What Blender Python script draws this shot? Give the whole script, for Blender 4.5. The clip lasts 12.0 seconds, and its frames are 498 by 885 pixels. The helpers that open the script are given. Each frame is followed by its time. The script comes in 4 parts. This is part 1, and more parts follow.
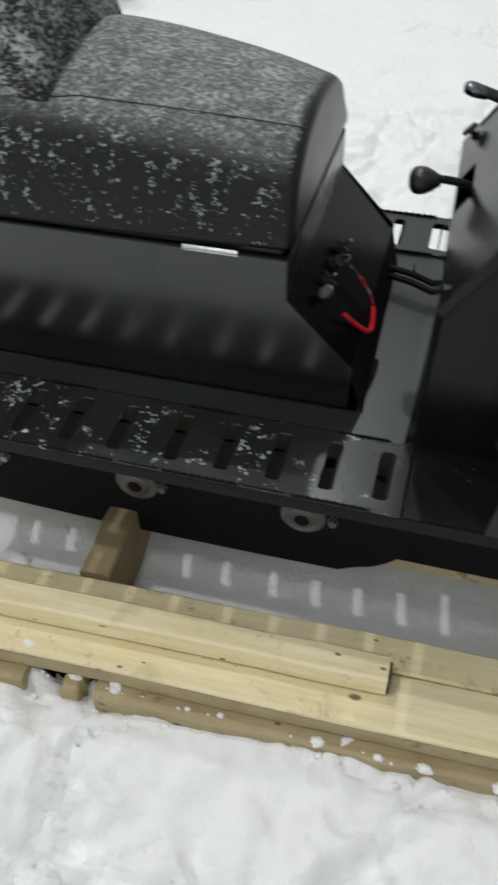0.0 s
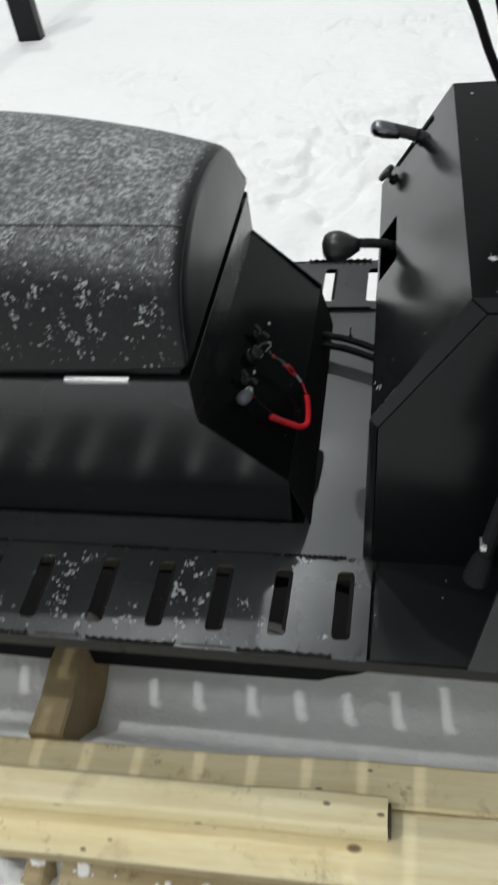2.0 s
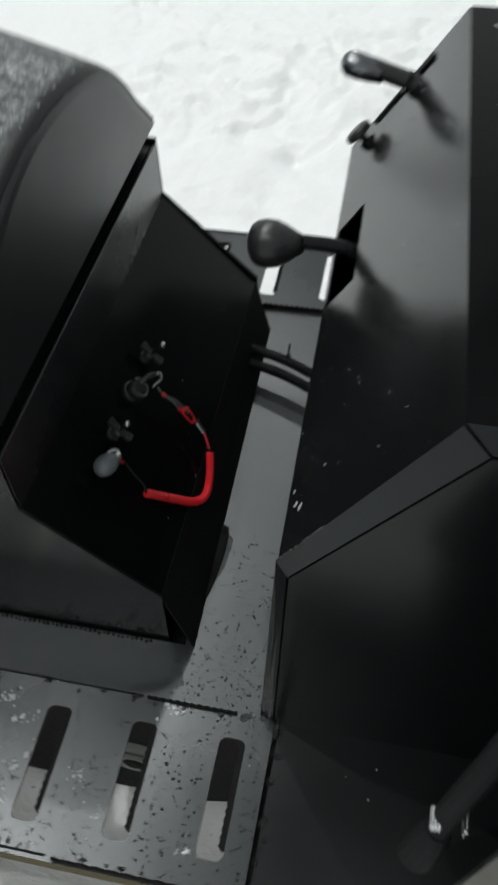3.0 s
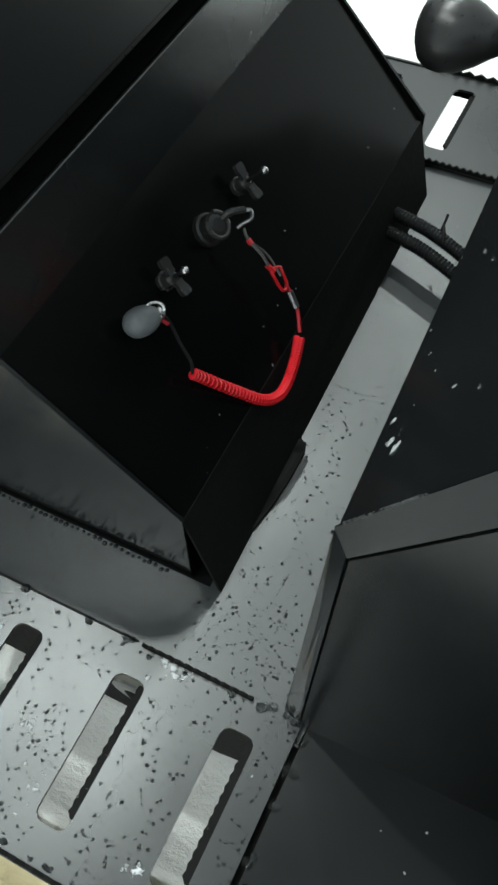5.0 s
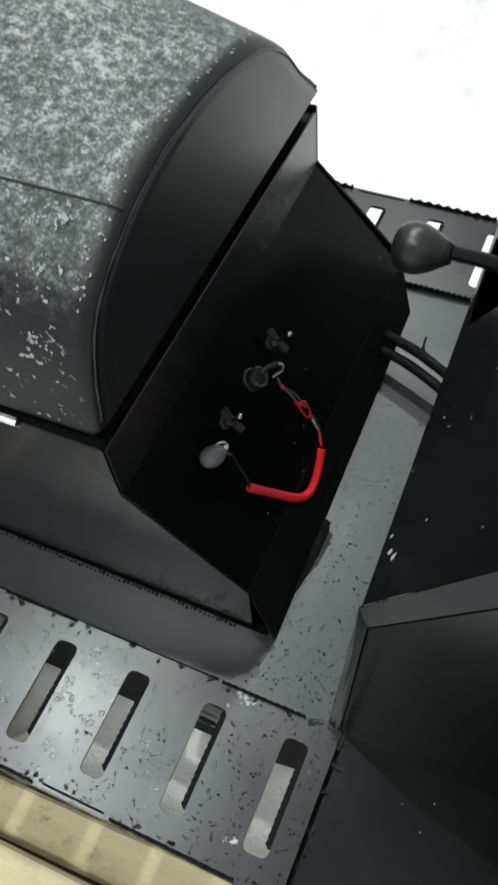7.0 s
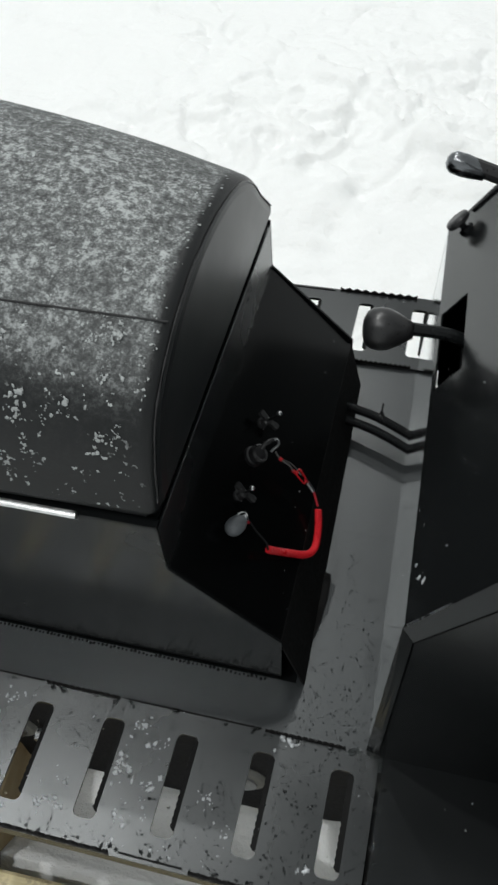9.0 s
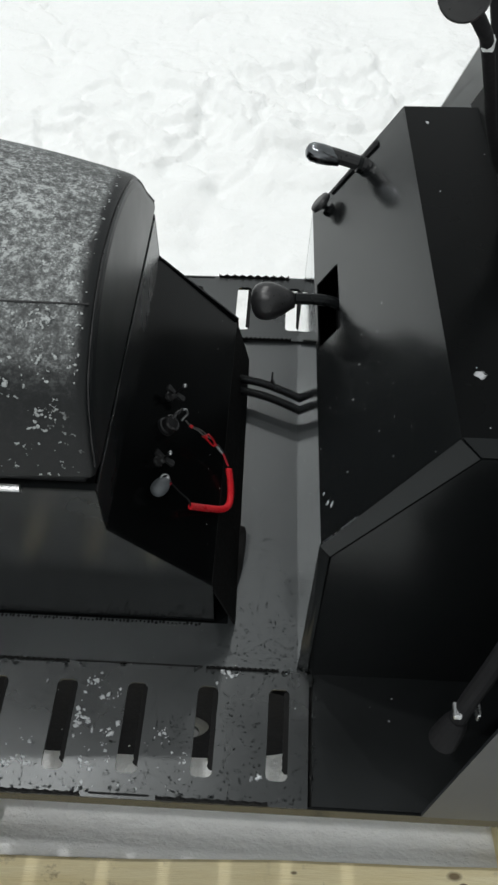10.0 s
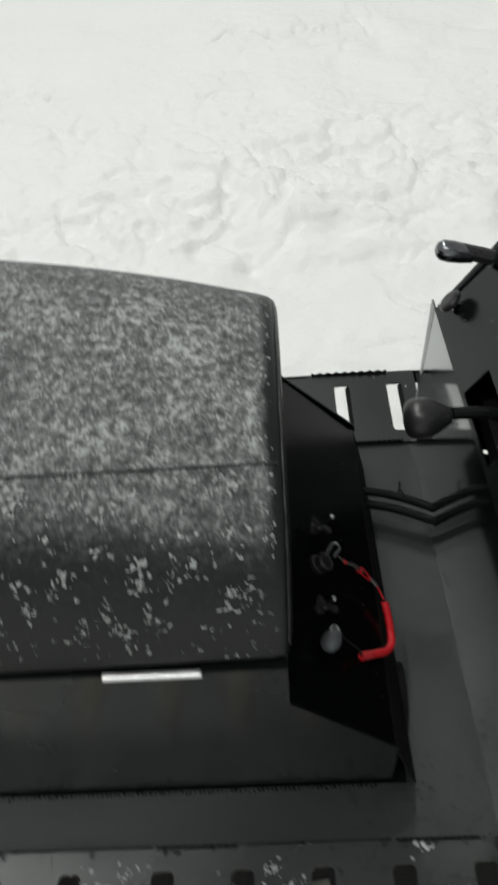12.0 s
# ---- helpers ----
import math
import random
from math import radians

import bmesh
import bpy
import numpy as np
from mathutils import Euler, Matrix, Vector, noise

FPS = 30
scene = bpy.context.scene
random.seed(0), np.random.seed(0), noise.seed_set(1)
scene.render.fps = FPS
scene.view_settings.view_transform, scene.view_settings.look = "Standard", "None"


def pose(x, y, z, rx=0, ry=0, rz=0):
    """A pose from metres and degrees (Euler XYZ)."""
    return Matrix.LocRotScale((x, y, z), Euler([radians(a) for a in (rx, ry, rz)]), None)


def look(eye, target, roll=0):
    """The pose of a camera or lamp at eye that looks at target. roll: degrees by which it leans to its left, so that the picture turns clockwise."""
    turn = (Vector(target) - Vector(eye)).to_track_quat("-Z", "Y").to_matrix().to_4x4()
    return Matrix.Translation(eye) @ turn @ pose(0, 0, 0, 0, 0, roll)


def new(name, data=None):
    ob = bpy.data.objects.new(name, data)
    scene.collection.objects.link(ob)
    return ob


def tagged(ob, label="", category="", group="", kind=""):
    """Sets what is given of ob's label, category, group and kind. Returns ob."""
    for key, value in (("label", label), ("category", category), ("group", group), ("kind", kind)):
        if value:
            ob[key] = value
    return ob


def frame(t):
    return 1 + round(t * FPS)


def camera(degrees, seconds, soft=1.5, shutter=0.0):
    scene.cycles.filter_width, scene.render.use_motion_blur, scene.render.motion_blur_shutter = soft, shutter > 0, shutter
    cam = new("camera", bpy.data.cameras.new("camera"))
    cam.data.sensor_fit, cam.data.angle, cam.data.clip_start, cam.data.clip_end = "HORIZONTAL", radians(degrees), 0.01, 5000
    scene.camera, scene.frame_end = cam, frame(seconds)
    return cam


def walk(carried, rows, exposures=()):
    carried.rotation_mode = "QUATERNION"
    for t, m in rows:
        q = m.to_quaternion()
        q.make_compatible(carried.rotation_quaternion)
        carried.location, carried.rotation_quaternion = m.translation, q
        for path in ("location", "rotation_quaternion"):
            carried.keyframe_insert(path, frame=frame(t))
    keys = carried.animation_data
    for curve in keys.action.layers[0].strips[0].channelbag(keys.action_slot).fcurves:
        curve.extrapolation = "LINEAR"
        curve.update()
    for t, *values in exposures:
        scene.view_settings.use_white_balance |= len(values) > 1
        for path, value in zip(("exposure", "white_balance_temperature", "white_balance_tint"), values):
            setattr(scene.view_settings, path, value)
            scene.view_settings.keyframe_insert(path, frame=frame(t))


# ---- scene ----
cam = camera(33.4, 12.0, soft=2.6, shutter=0.4)
PATH = [
    (0, (0.01, 0.151, 1.33), (-0.39, 1.509, -0.083), -1.3),
    (0.5, (0.137, 0.154, 1.319), (-0.26, 1.511, -0.096), -6.2),
    (1, (0.139, 0.17, 1.326), (-0.255, 1.525, -0.091), -8.2),
    (1.5, (0.089, 0.24, 1.318), (-0.335, 1.58, -0.104), -8.9),
    (2, (0.05, 0.403, 1.324), (-0.351, 1.757, -0.093), -10.3),
    (2.5, (0.041, 0.549, 1.29), (-0.157, 1.881, -0.189), -9.2),
    (3, (0.053, 0.754, 1.171), (-0.253, 1.981, -0.379), -3.3),
    (3.5, (0.026, 0.844, 1.011), (-0.425, 1.828, -0.671), -0.9),
    (3.7, (0.026, 0.878, 0.985), (-0.439, 1.82, -0.717), -1.1),
    (5.5, (0.046, 0.886, 1.023), (-0.515, 1.813, -0.657), -5.3),
    (6, (0.041, 0.867, 1.095), (-0.523, 1.793, -0.586), -7.5),
    (6.5, (0.044, 0.842, 1.154), (-0.518, 1.773, -0.525), -7.7),
    (7, (0.05, 0.83, 1.204), (-0.51, 1.785, -0.461), -7.8),
    (7.5, (0.027, 0.82, 1.233), (-0.522, 1.924, -0.342), -3.2),
    (9.5, (-0.019, 0.686, 1.305), (-0.268, 1.914, -0.253), -4.6),
    (10, (-0.034, 0.638, 1.33), (-0.122, 1.893, -0.225), -0.9),
    (10.5, (-0.076, 0.61, 1.332), (-0.139, 1.938, -0.162), 1.0),
    (11, (-0.089, 0.596, 1.32), (-0.152, 1.936, -0.164), 1.5),
    (11.5, (-0.159, 0.65, 1.307), (-0.197, 1.983, -0.184), 1.5),
    (12, (-0.199, 0.755, 1.322), (-0.267, 2.106, -0.151), -5.1),
]
walk(cam, [(t, look(eye, target, roll)) for t, eye, target, roll in PATH], [(0, -0.34, 6480, 10), (1.5, -0.31, 6480, 9), (2, -0.24, 6480, 9), (3.0, -0.26, 6450, 7), (3.6, 0.34, 6330, 0), (4.5, 0.5, 6350, 0), (5.5, 0.5, 6380, 0), (6.5, 0.27, 6430, 2), (7.0, 0.18, 6460, 5), (7.5, -0.11, 6500, 8), (9.5, -0.16, 6500, 8), (11.0, -0.24, 6500, 9), (12, -0.42, 6720, 7)])


# ---- world and lamps ----
world = bpy.data.worlds.new("overcast_night")
scene.world = world
world.use_nodes = True
wn = world.node_tree.nodes
wl = world.node_tree.links
bg = wn["Background"]
tc = wn.new("ShaderNodeTexCoord")
sep = wn.new("ShaderNodeSeparateXYZ")
ramp = wn.new("ShaderNodeValToRGB")
wl.new(tc.outputs["Generated"], sep.inputs[0])
wl.new(sep.outputs["Z"], ramp.inputs[0])
# glow of the lit yard low down, duller overhead
ramp.color_ramp.elements[0].color = (0.73, 0.756, 0.762, 1)
ramp.color_ramp.elements[1].color = (0.4, 0.418, 0.421, 1)
ramp.color_ramp.elements[0].position = 0.15
ramp.color_ramp.elements[1].position = 0.9
wl.new(ramp.outputs[0], bg.inputs[0])
bg.inputs[1].default_value = 1.0


def yard_or_fill_lamp(name, toward, dist, watts, size):
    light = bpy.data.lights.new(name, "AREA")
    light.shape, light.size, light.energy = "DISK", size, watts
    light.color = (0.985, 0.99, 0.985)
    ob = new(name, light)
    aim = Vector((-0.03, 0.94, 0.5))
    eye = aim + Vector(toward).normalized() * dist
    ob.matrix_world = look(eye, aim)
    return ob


yard_or_fill_lamp("yard_or_fill_lamp", (-0.316, 0.214, 1.0), 9.0, 155, 0.16)
yard_or_fill_lamp("yard_or_fill_lamp", (-0.327, -0.25, 1.0), 9.0, 185, 0.16)
yard_or_fill_lamp("yard_or_fill_lamp", (-0.28, 0.52, 1.0), 9.0, 134, 0.16)
yard_or_fill_lamp("yard_or_fill_lamp", (-0.2, 0.95, 1.0), 9.0, 85, 0.16)
# extra fill with no known source, lifts the snow and timber under the deck
yard_or_fill_lamp("yard_or_fill_lamp", (-0.1, -0.42, 1.0), 9.0, 70, 0.4)

# ---- materials ----


def mat(name):
    m = bpy.data.materials.new(name)
    m.use_nodes = True
    nt = m.node_tree
    return m, nt.nodes, nt.links, nt.nodes["Principled BSDF"]


def coords(nodes, links, scale=(1, 1, 1)):
    t = nodes.new("ShaderNodeTexCoord")
    mp = nodes.new("ShaderNodeMapping")
    mp.inputs["Scale"].default_value = scale
    links.new(t.outputs["Object"], mp.inputs["Vector"])
    return mp.outputs["Vector"]


def noise_tex(nodes, links, vec, scale, detail=4.0, rough=0.55):
    n = nodes.new("ShaderNodeTexNoise")
    n.inputs["Scale"].default_value = scale
    n.inputs["Detail"].default_value = detail
    n.inputs["Roughness"].default_value = rough
    links.new(vec, n.inputs["Vector"])
    return n.outputs["Fac"]


def ramp_of(nodes, links, fac, stops):
    r = nodes.new("ShaderNodeValToRGB")
    e = r.color_ramp.elements
    while len(e) < len(stops):
        e.new(0.5)
    for k, (p, c) in enumerate(stops):
        e[k].position = p
        e[k].color = (c, c, c, 1) if not isinstance(c, tuple) else (*c, 1)
    links.new(fac, r.inputs[0])
    return r.outputs[0]


def maths(nodes, links, op, a, b):
    n = nodes.new("ShaderNodeMath")
    n.operation = op
    n.use_clamp = op in ("ADD", "SUBTRACT")
    for k, v in ((0, a), (1, b)):
        if isinstance(v, (int, float)):
            n.inputs[k].default_value = v
        else:
            links.new(v, n.inputs[k])
    return n.outputs[0]


def mixed(nodes, links, fac, a, b):
    n = nodes.new("ShaderNodeMix")
    n.data_type = "RGBA"
    if isinstance(fac, (int, float)):
        n.inputs[0].default_value = fac
    else:
        links.new(fac, n.inputs[0])
    for k, v in ((6, a), (7, b)):
        if isinstance(v, tuple):
            n.inputs[k].default_value = (*v, 1)
        else:
            links.new(v, n.inputs[k])
    return n.outputs[2]


def bump(nodes, links, height, bsdf, strength=0.3, distance=0.002, chain=None):
    b = nodes.new("ShaderNodeBump")
    b.inputs["Strength"].default_value = strength
    b.inputs["Distance"].default_value = distance
    links.new(height, b.inputs["Height"])
    if chain is not None:
        links.new(chain, b.inputs["Normal"])
    links.new(b.outputs["Normal"], bsdf.inputs["Normal"])
    return b.outputs["Normal"]


def drops(nodes, links, vec, scale, radius, share):
    """Round spots scattered over a surface: 1 in the middle of a spot, 0 outside."""
    v = nodes.new("ShaderNodeTexVoronoi")
    v.inputs["Scale"].default_value = scale
    links.new(vec, v.inputs["Vector"])
    near = ramp_of(nodes, links, v.outputs["Distance"], [(0.0, 1.0), (radius, 0.0)])
    some = nodes.new("ShaderNodeSeparateColor")
    links.new(v.outputs["Color"], some.inputs[0])
    pick = maths(nodes, links, "LESS_THAN", some.outputs[0], share)
    return maths(nodes, links, "MULTIPLY", near, pick)


def black_steel(name, base=0.016, rough=0.3, flakes=0.0, spec=0.6, film=0.0, film_rough=0.3, film_ior=1.55, glint_tilt=None):
    """Black powder-coated sheet; film: a thin layer of water; flakes: share of melting snow specks. The last value
    tilts the shading evenly, to shift the lamp glint.
    """
    m, n, l, p = mat(name)
    vec = coords(n, l)
    big = noise_tex(n, l, vec, 6.0, 5.0)
    fine = noise_tex(n, l, vec, 900.0, 2.0)
    col = mixed(n, l, big, (base * 0.7, base * 0.77, base * 0.8), (base * 1.18, base * 1.32, base * 1.4))
    l.new(ramp_of(n, l, big, [(0.3, rough - 0.05), (0.7, rough + 0.07)]), p.inputs["Roughness"])
    p.inputs["Specular IOR Level"].default_value = spec
    p.inputs["Specular Tint"].default_value = (0.955, 0.99, 1.0, 1)
    p.inputs["Coat Tint"].default_value = (0.955, 0.99, 1.0, 1)
    p.inputs["Coat Weight"].default_value = film
    p.inputs["Coat Roughness"].default_value = film_rough
    p.inputs["Coat IOR"].default_value = film_ior
    chain = None
    # even tilt of the normal, only there to move the lamp glint
    if glint_tilt:
        place = n.new("ShaderNodeVectorMath")
        place.operation = "DOT_PRODUCT"
        l.new(vec, place.inputs[0])
        place.inputs[1].default_value = (-glint_tilt[0], -glint_tilt[1], 0)
        chain = bump(n, l, place.outputs["Value"], p, 1.0, 1.0)
    chain = bump(n, l, fine, p, 0.06, 0.0004, chain)
    if flakes:
        vv = coords(n, l, (1.0, 1.0, 1.0))
        patch = ramp_of(n, l, noise_tex(n, l, vec, 9.0, 3.0), [(0.46, 0.0), (0.62, 1.0)])
        wob = n.new("ShaderNodeTexNoise")
        wob.inputs["Scale"].default_value = 230.0
        l.new(vec, wob.inputs["Vector"])
        sway = n.new("ShaderNodeVectorMath")
        sway.operation = "MULTIPLY_ADD"
        l.new(wob.outputs["Color"], sway.inputs[0])
        sway.inputs[1].default_value = (0.012, 0.012, 0.012)
        l.new(vv, sway.inputs[2])
        f1 = drops(n, l, sway.outputs[0], 120.0, 0.4, flakes)
        f2 = drops(n, l, sway.outputs[0], 52.0, 0.33, flakes * 0.6)
        f = maths(n, l, "MULTIPLY", maths(n, l, "MAXIMUM", f1, f2), patch)
        f = ramp_of(n, l, f, [(0.12, 0.0), (0.4, 0.8)])
        col = mixed(n, l, f, col, (0.72, 0.75, 0.78))
        bump(n, l, f, p, 0.7, 0.002, chain)
    l.new(col, p.inputs["Base Color"])
    return m


STEEL = black_steel("black_coated_steel", 0.007, 0.22, spec=0.22)
STEEL_SIDE = black_steel("black_box_sheet", 0.008, 0.22, spec=0.85)
STEEL_WET = black_steel("wet_black_steel", 0.009, 0.27, flakes=0.06, spec=0.8, glint_tilt=(0.03, 0.05))
STEEL_PLATE = black_steel("wet_floor_plate", 0.022, 0.33, spec=0.5)
STEEL_FAIRING = black_steel("black_fairing_sheet", 0.017, 0.3, spec=0.28)
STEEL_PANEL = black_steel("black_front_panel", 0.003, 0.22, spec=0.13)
STEEL_CONSOLE = black_steel("black_console_sheet", 0.008, 0.22, spec=0.32)
STEEL_MIRROR = black_steel("polished_console_face", 0.008, 0.12, spec=1.0, film=1.0, film_rough=0.07, film_ior=1.6)
STEEL_GLOSSY = black_steel("glossy_console_sheet", 0.007, 0.165, spec=0.62)
STEEL_DULL = black_steel("dull_black_sheet", 0.003, 0.28, spec=0.06)
VINYL = black_steel("misted_vinyl", 0.014, 0.36, spec=0.55)
FROST = black_steel("misted_black_sheet", 0.014, 0.24, spec=0.85)


def plain(name, colour, rough=0.5, metal=0.0, grain=60.0, depth=0.1, vary=0.2):
    m, n, l, p = mat(name)
    vec = coords(n, l)
    g = noise_tex(n, l, vec, grain, 4.0)
    dark = tuple(c * (1 - vary) for c in colour)
    lite = tuple(min(1.0, c * (1 + vary)) for c in colour)
    l.new(mixed(n, l, g, dark, lite), p.inputs["Base Color"])
    l.new(ramp_of(n, l, g, [(0.3, max(0.02, rough - 0.08)), (0.7, rough + 0.08)]), p.inputs["Roughness"])
    p.inputs["Metallic"].default_value = metal
    bump(n, l, g, p, depth, 0.001)
    return m


RUBBER = plain("black_rubber", (0.011, 0.011, 0.012), 0.7, 0, 240, 0.3)
RUBBER.node_tree.nodes["Principled BSDF"].inputs["Specular IOR Level"].default_value = 0.1
PLASTIC = plain("black_knob_plastic", (0.016, 0.016, 0.017), 0.34, 0, 300, 0.08)
GLOSS = plain("polished_dark_tip", (0.2, 0.21, 0.22), 0.2, 1.0, 300, 0.05)
ZINC = plain("bright_zinc", (0.72, 0.73, 0.74), 0.28, 1.0, 260, 0.35)
HINGE = plain("scuffed_zinc", (0.78, 0.79, 0.8), 0.36, 1.0, 240, 1.0, 0.35)
DARKZINC = plain("dull_zinc", (0.34, 0.35, 0.36), 0.35, 1.0, 260, 0.35)
RED = plain("red_coiled_cord", (0.55, 0.012, 0.02), 0.32, 0, 200, 0.1)
REDDARK = plain("dark_red_tape", (0.35, 0.01, 0.02), 0.5, 0, 200, 0.1)
GREYCAP = plain("grey_plastic_cap", (0.13, 0.14, 0.15), 0.4, 0, 130, 0.8, 0.45)
SLUSH = plain("melting_snow_specks", (0.6, 0.62, 0.64), 0.35, 0, 700, 0.5, 0.35)
SLUSH.node_tree.nodes["Principled BSDF"].inputs["Alpha"].default_value = 0.65
SNOWSPECK = plain("fresh_snow_specks", (0.37, 0.39, 0.39), 0.6, 0, 700, 0.5, 0.25)
SHADEWOOD = plain("shade_dark_wood", (0.035, 0.024, 0.016), 0.7, 0, 90, 0.4, 0.4)
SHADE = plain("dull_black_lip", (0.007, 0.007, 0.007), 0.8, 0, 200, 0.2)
SHADE.node_tree.nodes["Principled BSDF"].inputs["Specular IOR Level"].default_value = 0.15
DARKPLASTIC = plain("dark_clear_plastic", (0.034, 0.034, 0.035), 0.22, 0, 200, 0.1)
SMOKED = plain("smoked_plastic", (0.075, 0.072, 0.07), 0.22, 0, 200, 0.1)
MILKY = plain("milky_grey_plastic", (0.6, 0.615, 0.61), 0.35, 0, 30, 0.1)
GREYRUB = plain("grey_wheel_rubber", (0.13, 0.13, 0.12), 0.6, 0, 150, 0.4)
STICKER = plain("white_sticker", (0.78, 0.78, 0.76), 0.4, 0, 40, 0.02, 0.05)
STICKER_RED = plain("red_print", (0.68, 0.035, 0.02), 0.4, 0, 40, 0.02, 0.08)
PRINT = plain("dark_print", (0.07, 0.07, 0.08), 0.5, 0, 40, 0.02, 0.1)


def seat_material():
    m, n, l, p = mat("seat_leatherette_with_snow")
    vec = coords(n, l)
    grain = n.new("ShaderNodeTexVoronoi")
    grain.inputs["Scale"].default_value = 900.0
    l.new(vec, grain.inputs["Vector"])
    geo = n.new("ShaderNodeNewGeometry")
    up = n.new("ShaderNodeSeparateXYZ")
    l.new(geo.outputs["Normal"], up.inputs[0])
    # snow settles on what faces the sky, thins out down the flank
    lie = ramp_of(n, l, up.outputs["Z"], [(0.0, 0.0), (0.5, 0.03), (0.72, 0.14), (0.9, 0.78), (1.0, 1.0)])
    patch = noise_tex(n, l, vec, 26.0, 4.0, 0.6)
    crumbs = noise_tex(n, l, vec, 150.0, 4.0, 0.62)
    grains = noise_tex(n, l, vec, 460.0, 3.0, 0.7)
    wob = n.new("ShaderNodeTexNoise")
    wob.inputs["Scale"].default_value = 210.0
    l.new(vec, wob.inputs["Vector"])
    sway = n.new("ShaderNodeVectorMath")
    sway.operation = "MULTIPLY_ADD"
    l.new(wob.outputs["Color"], sway.inputs[0])
    sway.inputs[1].default_value = (0.012, 0.012, 0.012)
    l.new(vec, sway.inputs[2])
    flake = drops(n, l, sway.outputs[0], 170.0, 0.4, 0.13)
    flake2 = drops(n, l, sway.outputs[0], 95.0, 0.3, 0.1)
    soft = maths(n, l, "ADD", maths(n, l, "MULTIPLY", crumbs, 0.55), maths(n, l, "MULTIPLY", grains, 0.45))
    dust = maths(n, l, "MULTIPLY", soft, ramp_of(n, l, patch, [(0.25, 0.88), (0.7, 1.06)]))
    dust = maths(n, l, "MULTIPLY", ramp_of(n, l, dust, [(0.38, 0.07), (0.46, 0.22), (0.52, 0.42), (0.56, 0.76), (0.63, 0.95)]), lie)
    flank = ramp_of(n, l, up.outputs["Z"], [(0.0, 0.0), (0.1, 0.8), (0.5, 1.0)])
    bits = maths(n, l, "MULTIPLY", ramp_of(n, l, maths(n, l, "MAXIMUM", flake, flake2), [(0.2, 0.0), (0.34, 0.9)]), flank)
    bits = maths(n, l, "MULTIPLY", bits, ramp_of(n, l, patch, [(0.36, 0.1), (0.52, 1.0)]))
    snow = maths(n, l, "MAXIMUM", dust, bits)
    along = n.new("ShaderNodeSeparateXYZ")
    l.new(vec, along.inputs[0])
    ragged = maths(n, l, "MULTIPLY", maths(n, l, "ADD", patch, maths(n, l, "MULTIPLY", crumbs, 0.6)), 0.022)
    shift = n.new("ShaderNodeMath")
    shift.operation = "ADD"
    l.new(along.outputs[0], shift.inputs[0])
    l.new(ragged, shift.inputs[1])
    edge = n.new("ShaderNodeMapRange")
    edge.inputs["From Min"].default_value = -0.186
    edge.inputs["From Max"].default_value = -0.1935
    l.new(shift.outputs[0], edge.inputs["Value"])
    snow = maths(n, l, "MULTIPLY", snow, edge.outputs[0])
    l.new(mixed(n, l, snow, (0.0085, 0.0096, 0.0102), (0.52, 0.545, 0.545)), p.inputs["Base Color"])
    p.inputs["Specular IOR Level"].default_value = 0.27
    l.new(ramp_of(n, l, snow, [(0.0, 0.42), (0.5, 0.8)]), p.inputs["Roughness"])
    c = bump(n, l, grain.outputs["Distance"], p, 0.18, 0.0006)
    bump(n, l, snow, p, 0.6, 0.002, c)
    return m


SEAT = seat_material()


def crusted_material():
    m, n, l, p = mat("leatherette_crusted_with_snow")
    vec = coords(n, l)
    a = noise_tex(n, l, vec, 170.0, 5.0, 0.7)
    b = noise_tex(n, l, vec, 24.0, 3.0, 0.5)
    f = maths(n, l, "MULTIPLY", a, ramp_of(n, l, b, [(0.3, 0.82), (0.7, 1.12)]))
    f = ramp_of(n, l, f, [(0.46, 0.0), (0.56, 0.9)])
    l.new(mixed(n, l, f, (0.008, 0.008, 0.009), (0.5, 0.52, 0.52)), p.inputs["Base Color"])
    p.inputs["Roughness"].default_value = 0.7
    bump(n, l, f, p, 0.8, 0.004)
    return m


CRUSTED = crusted_material()


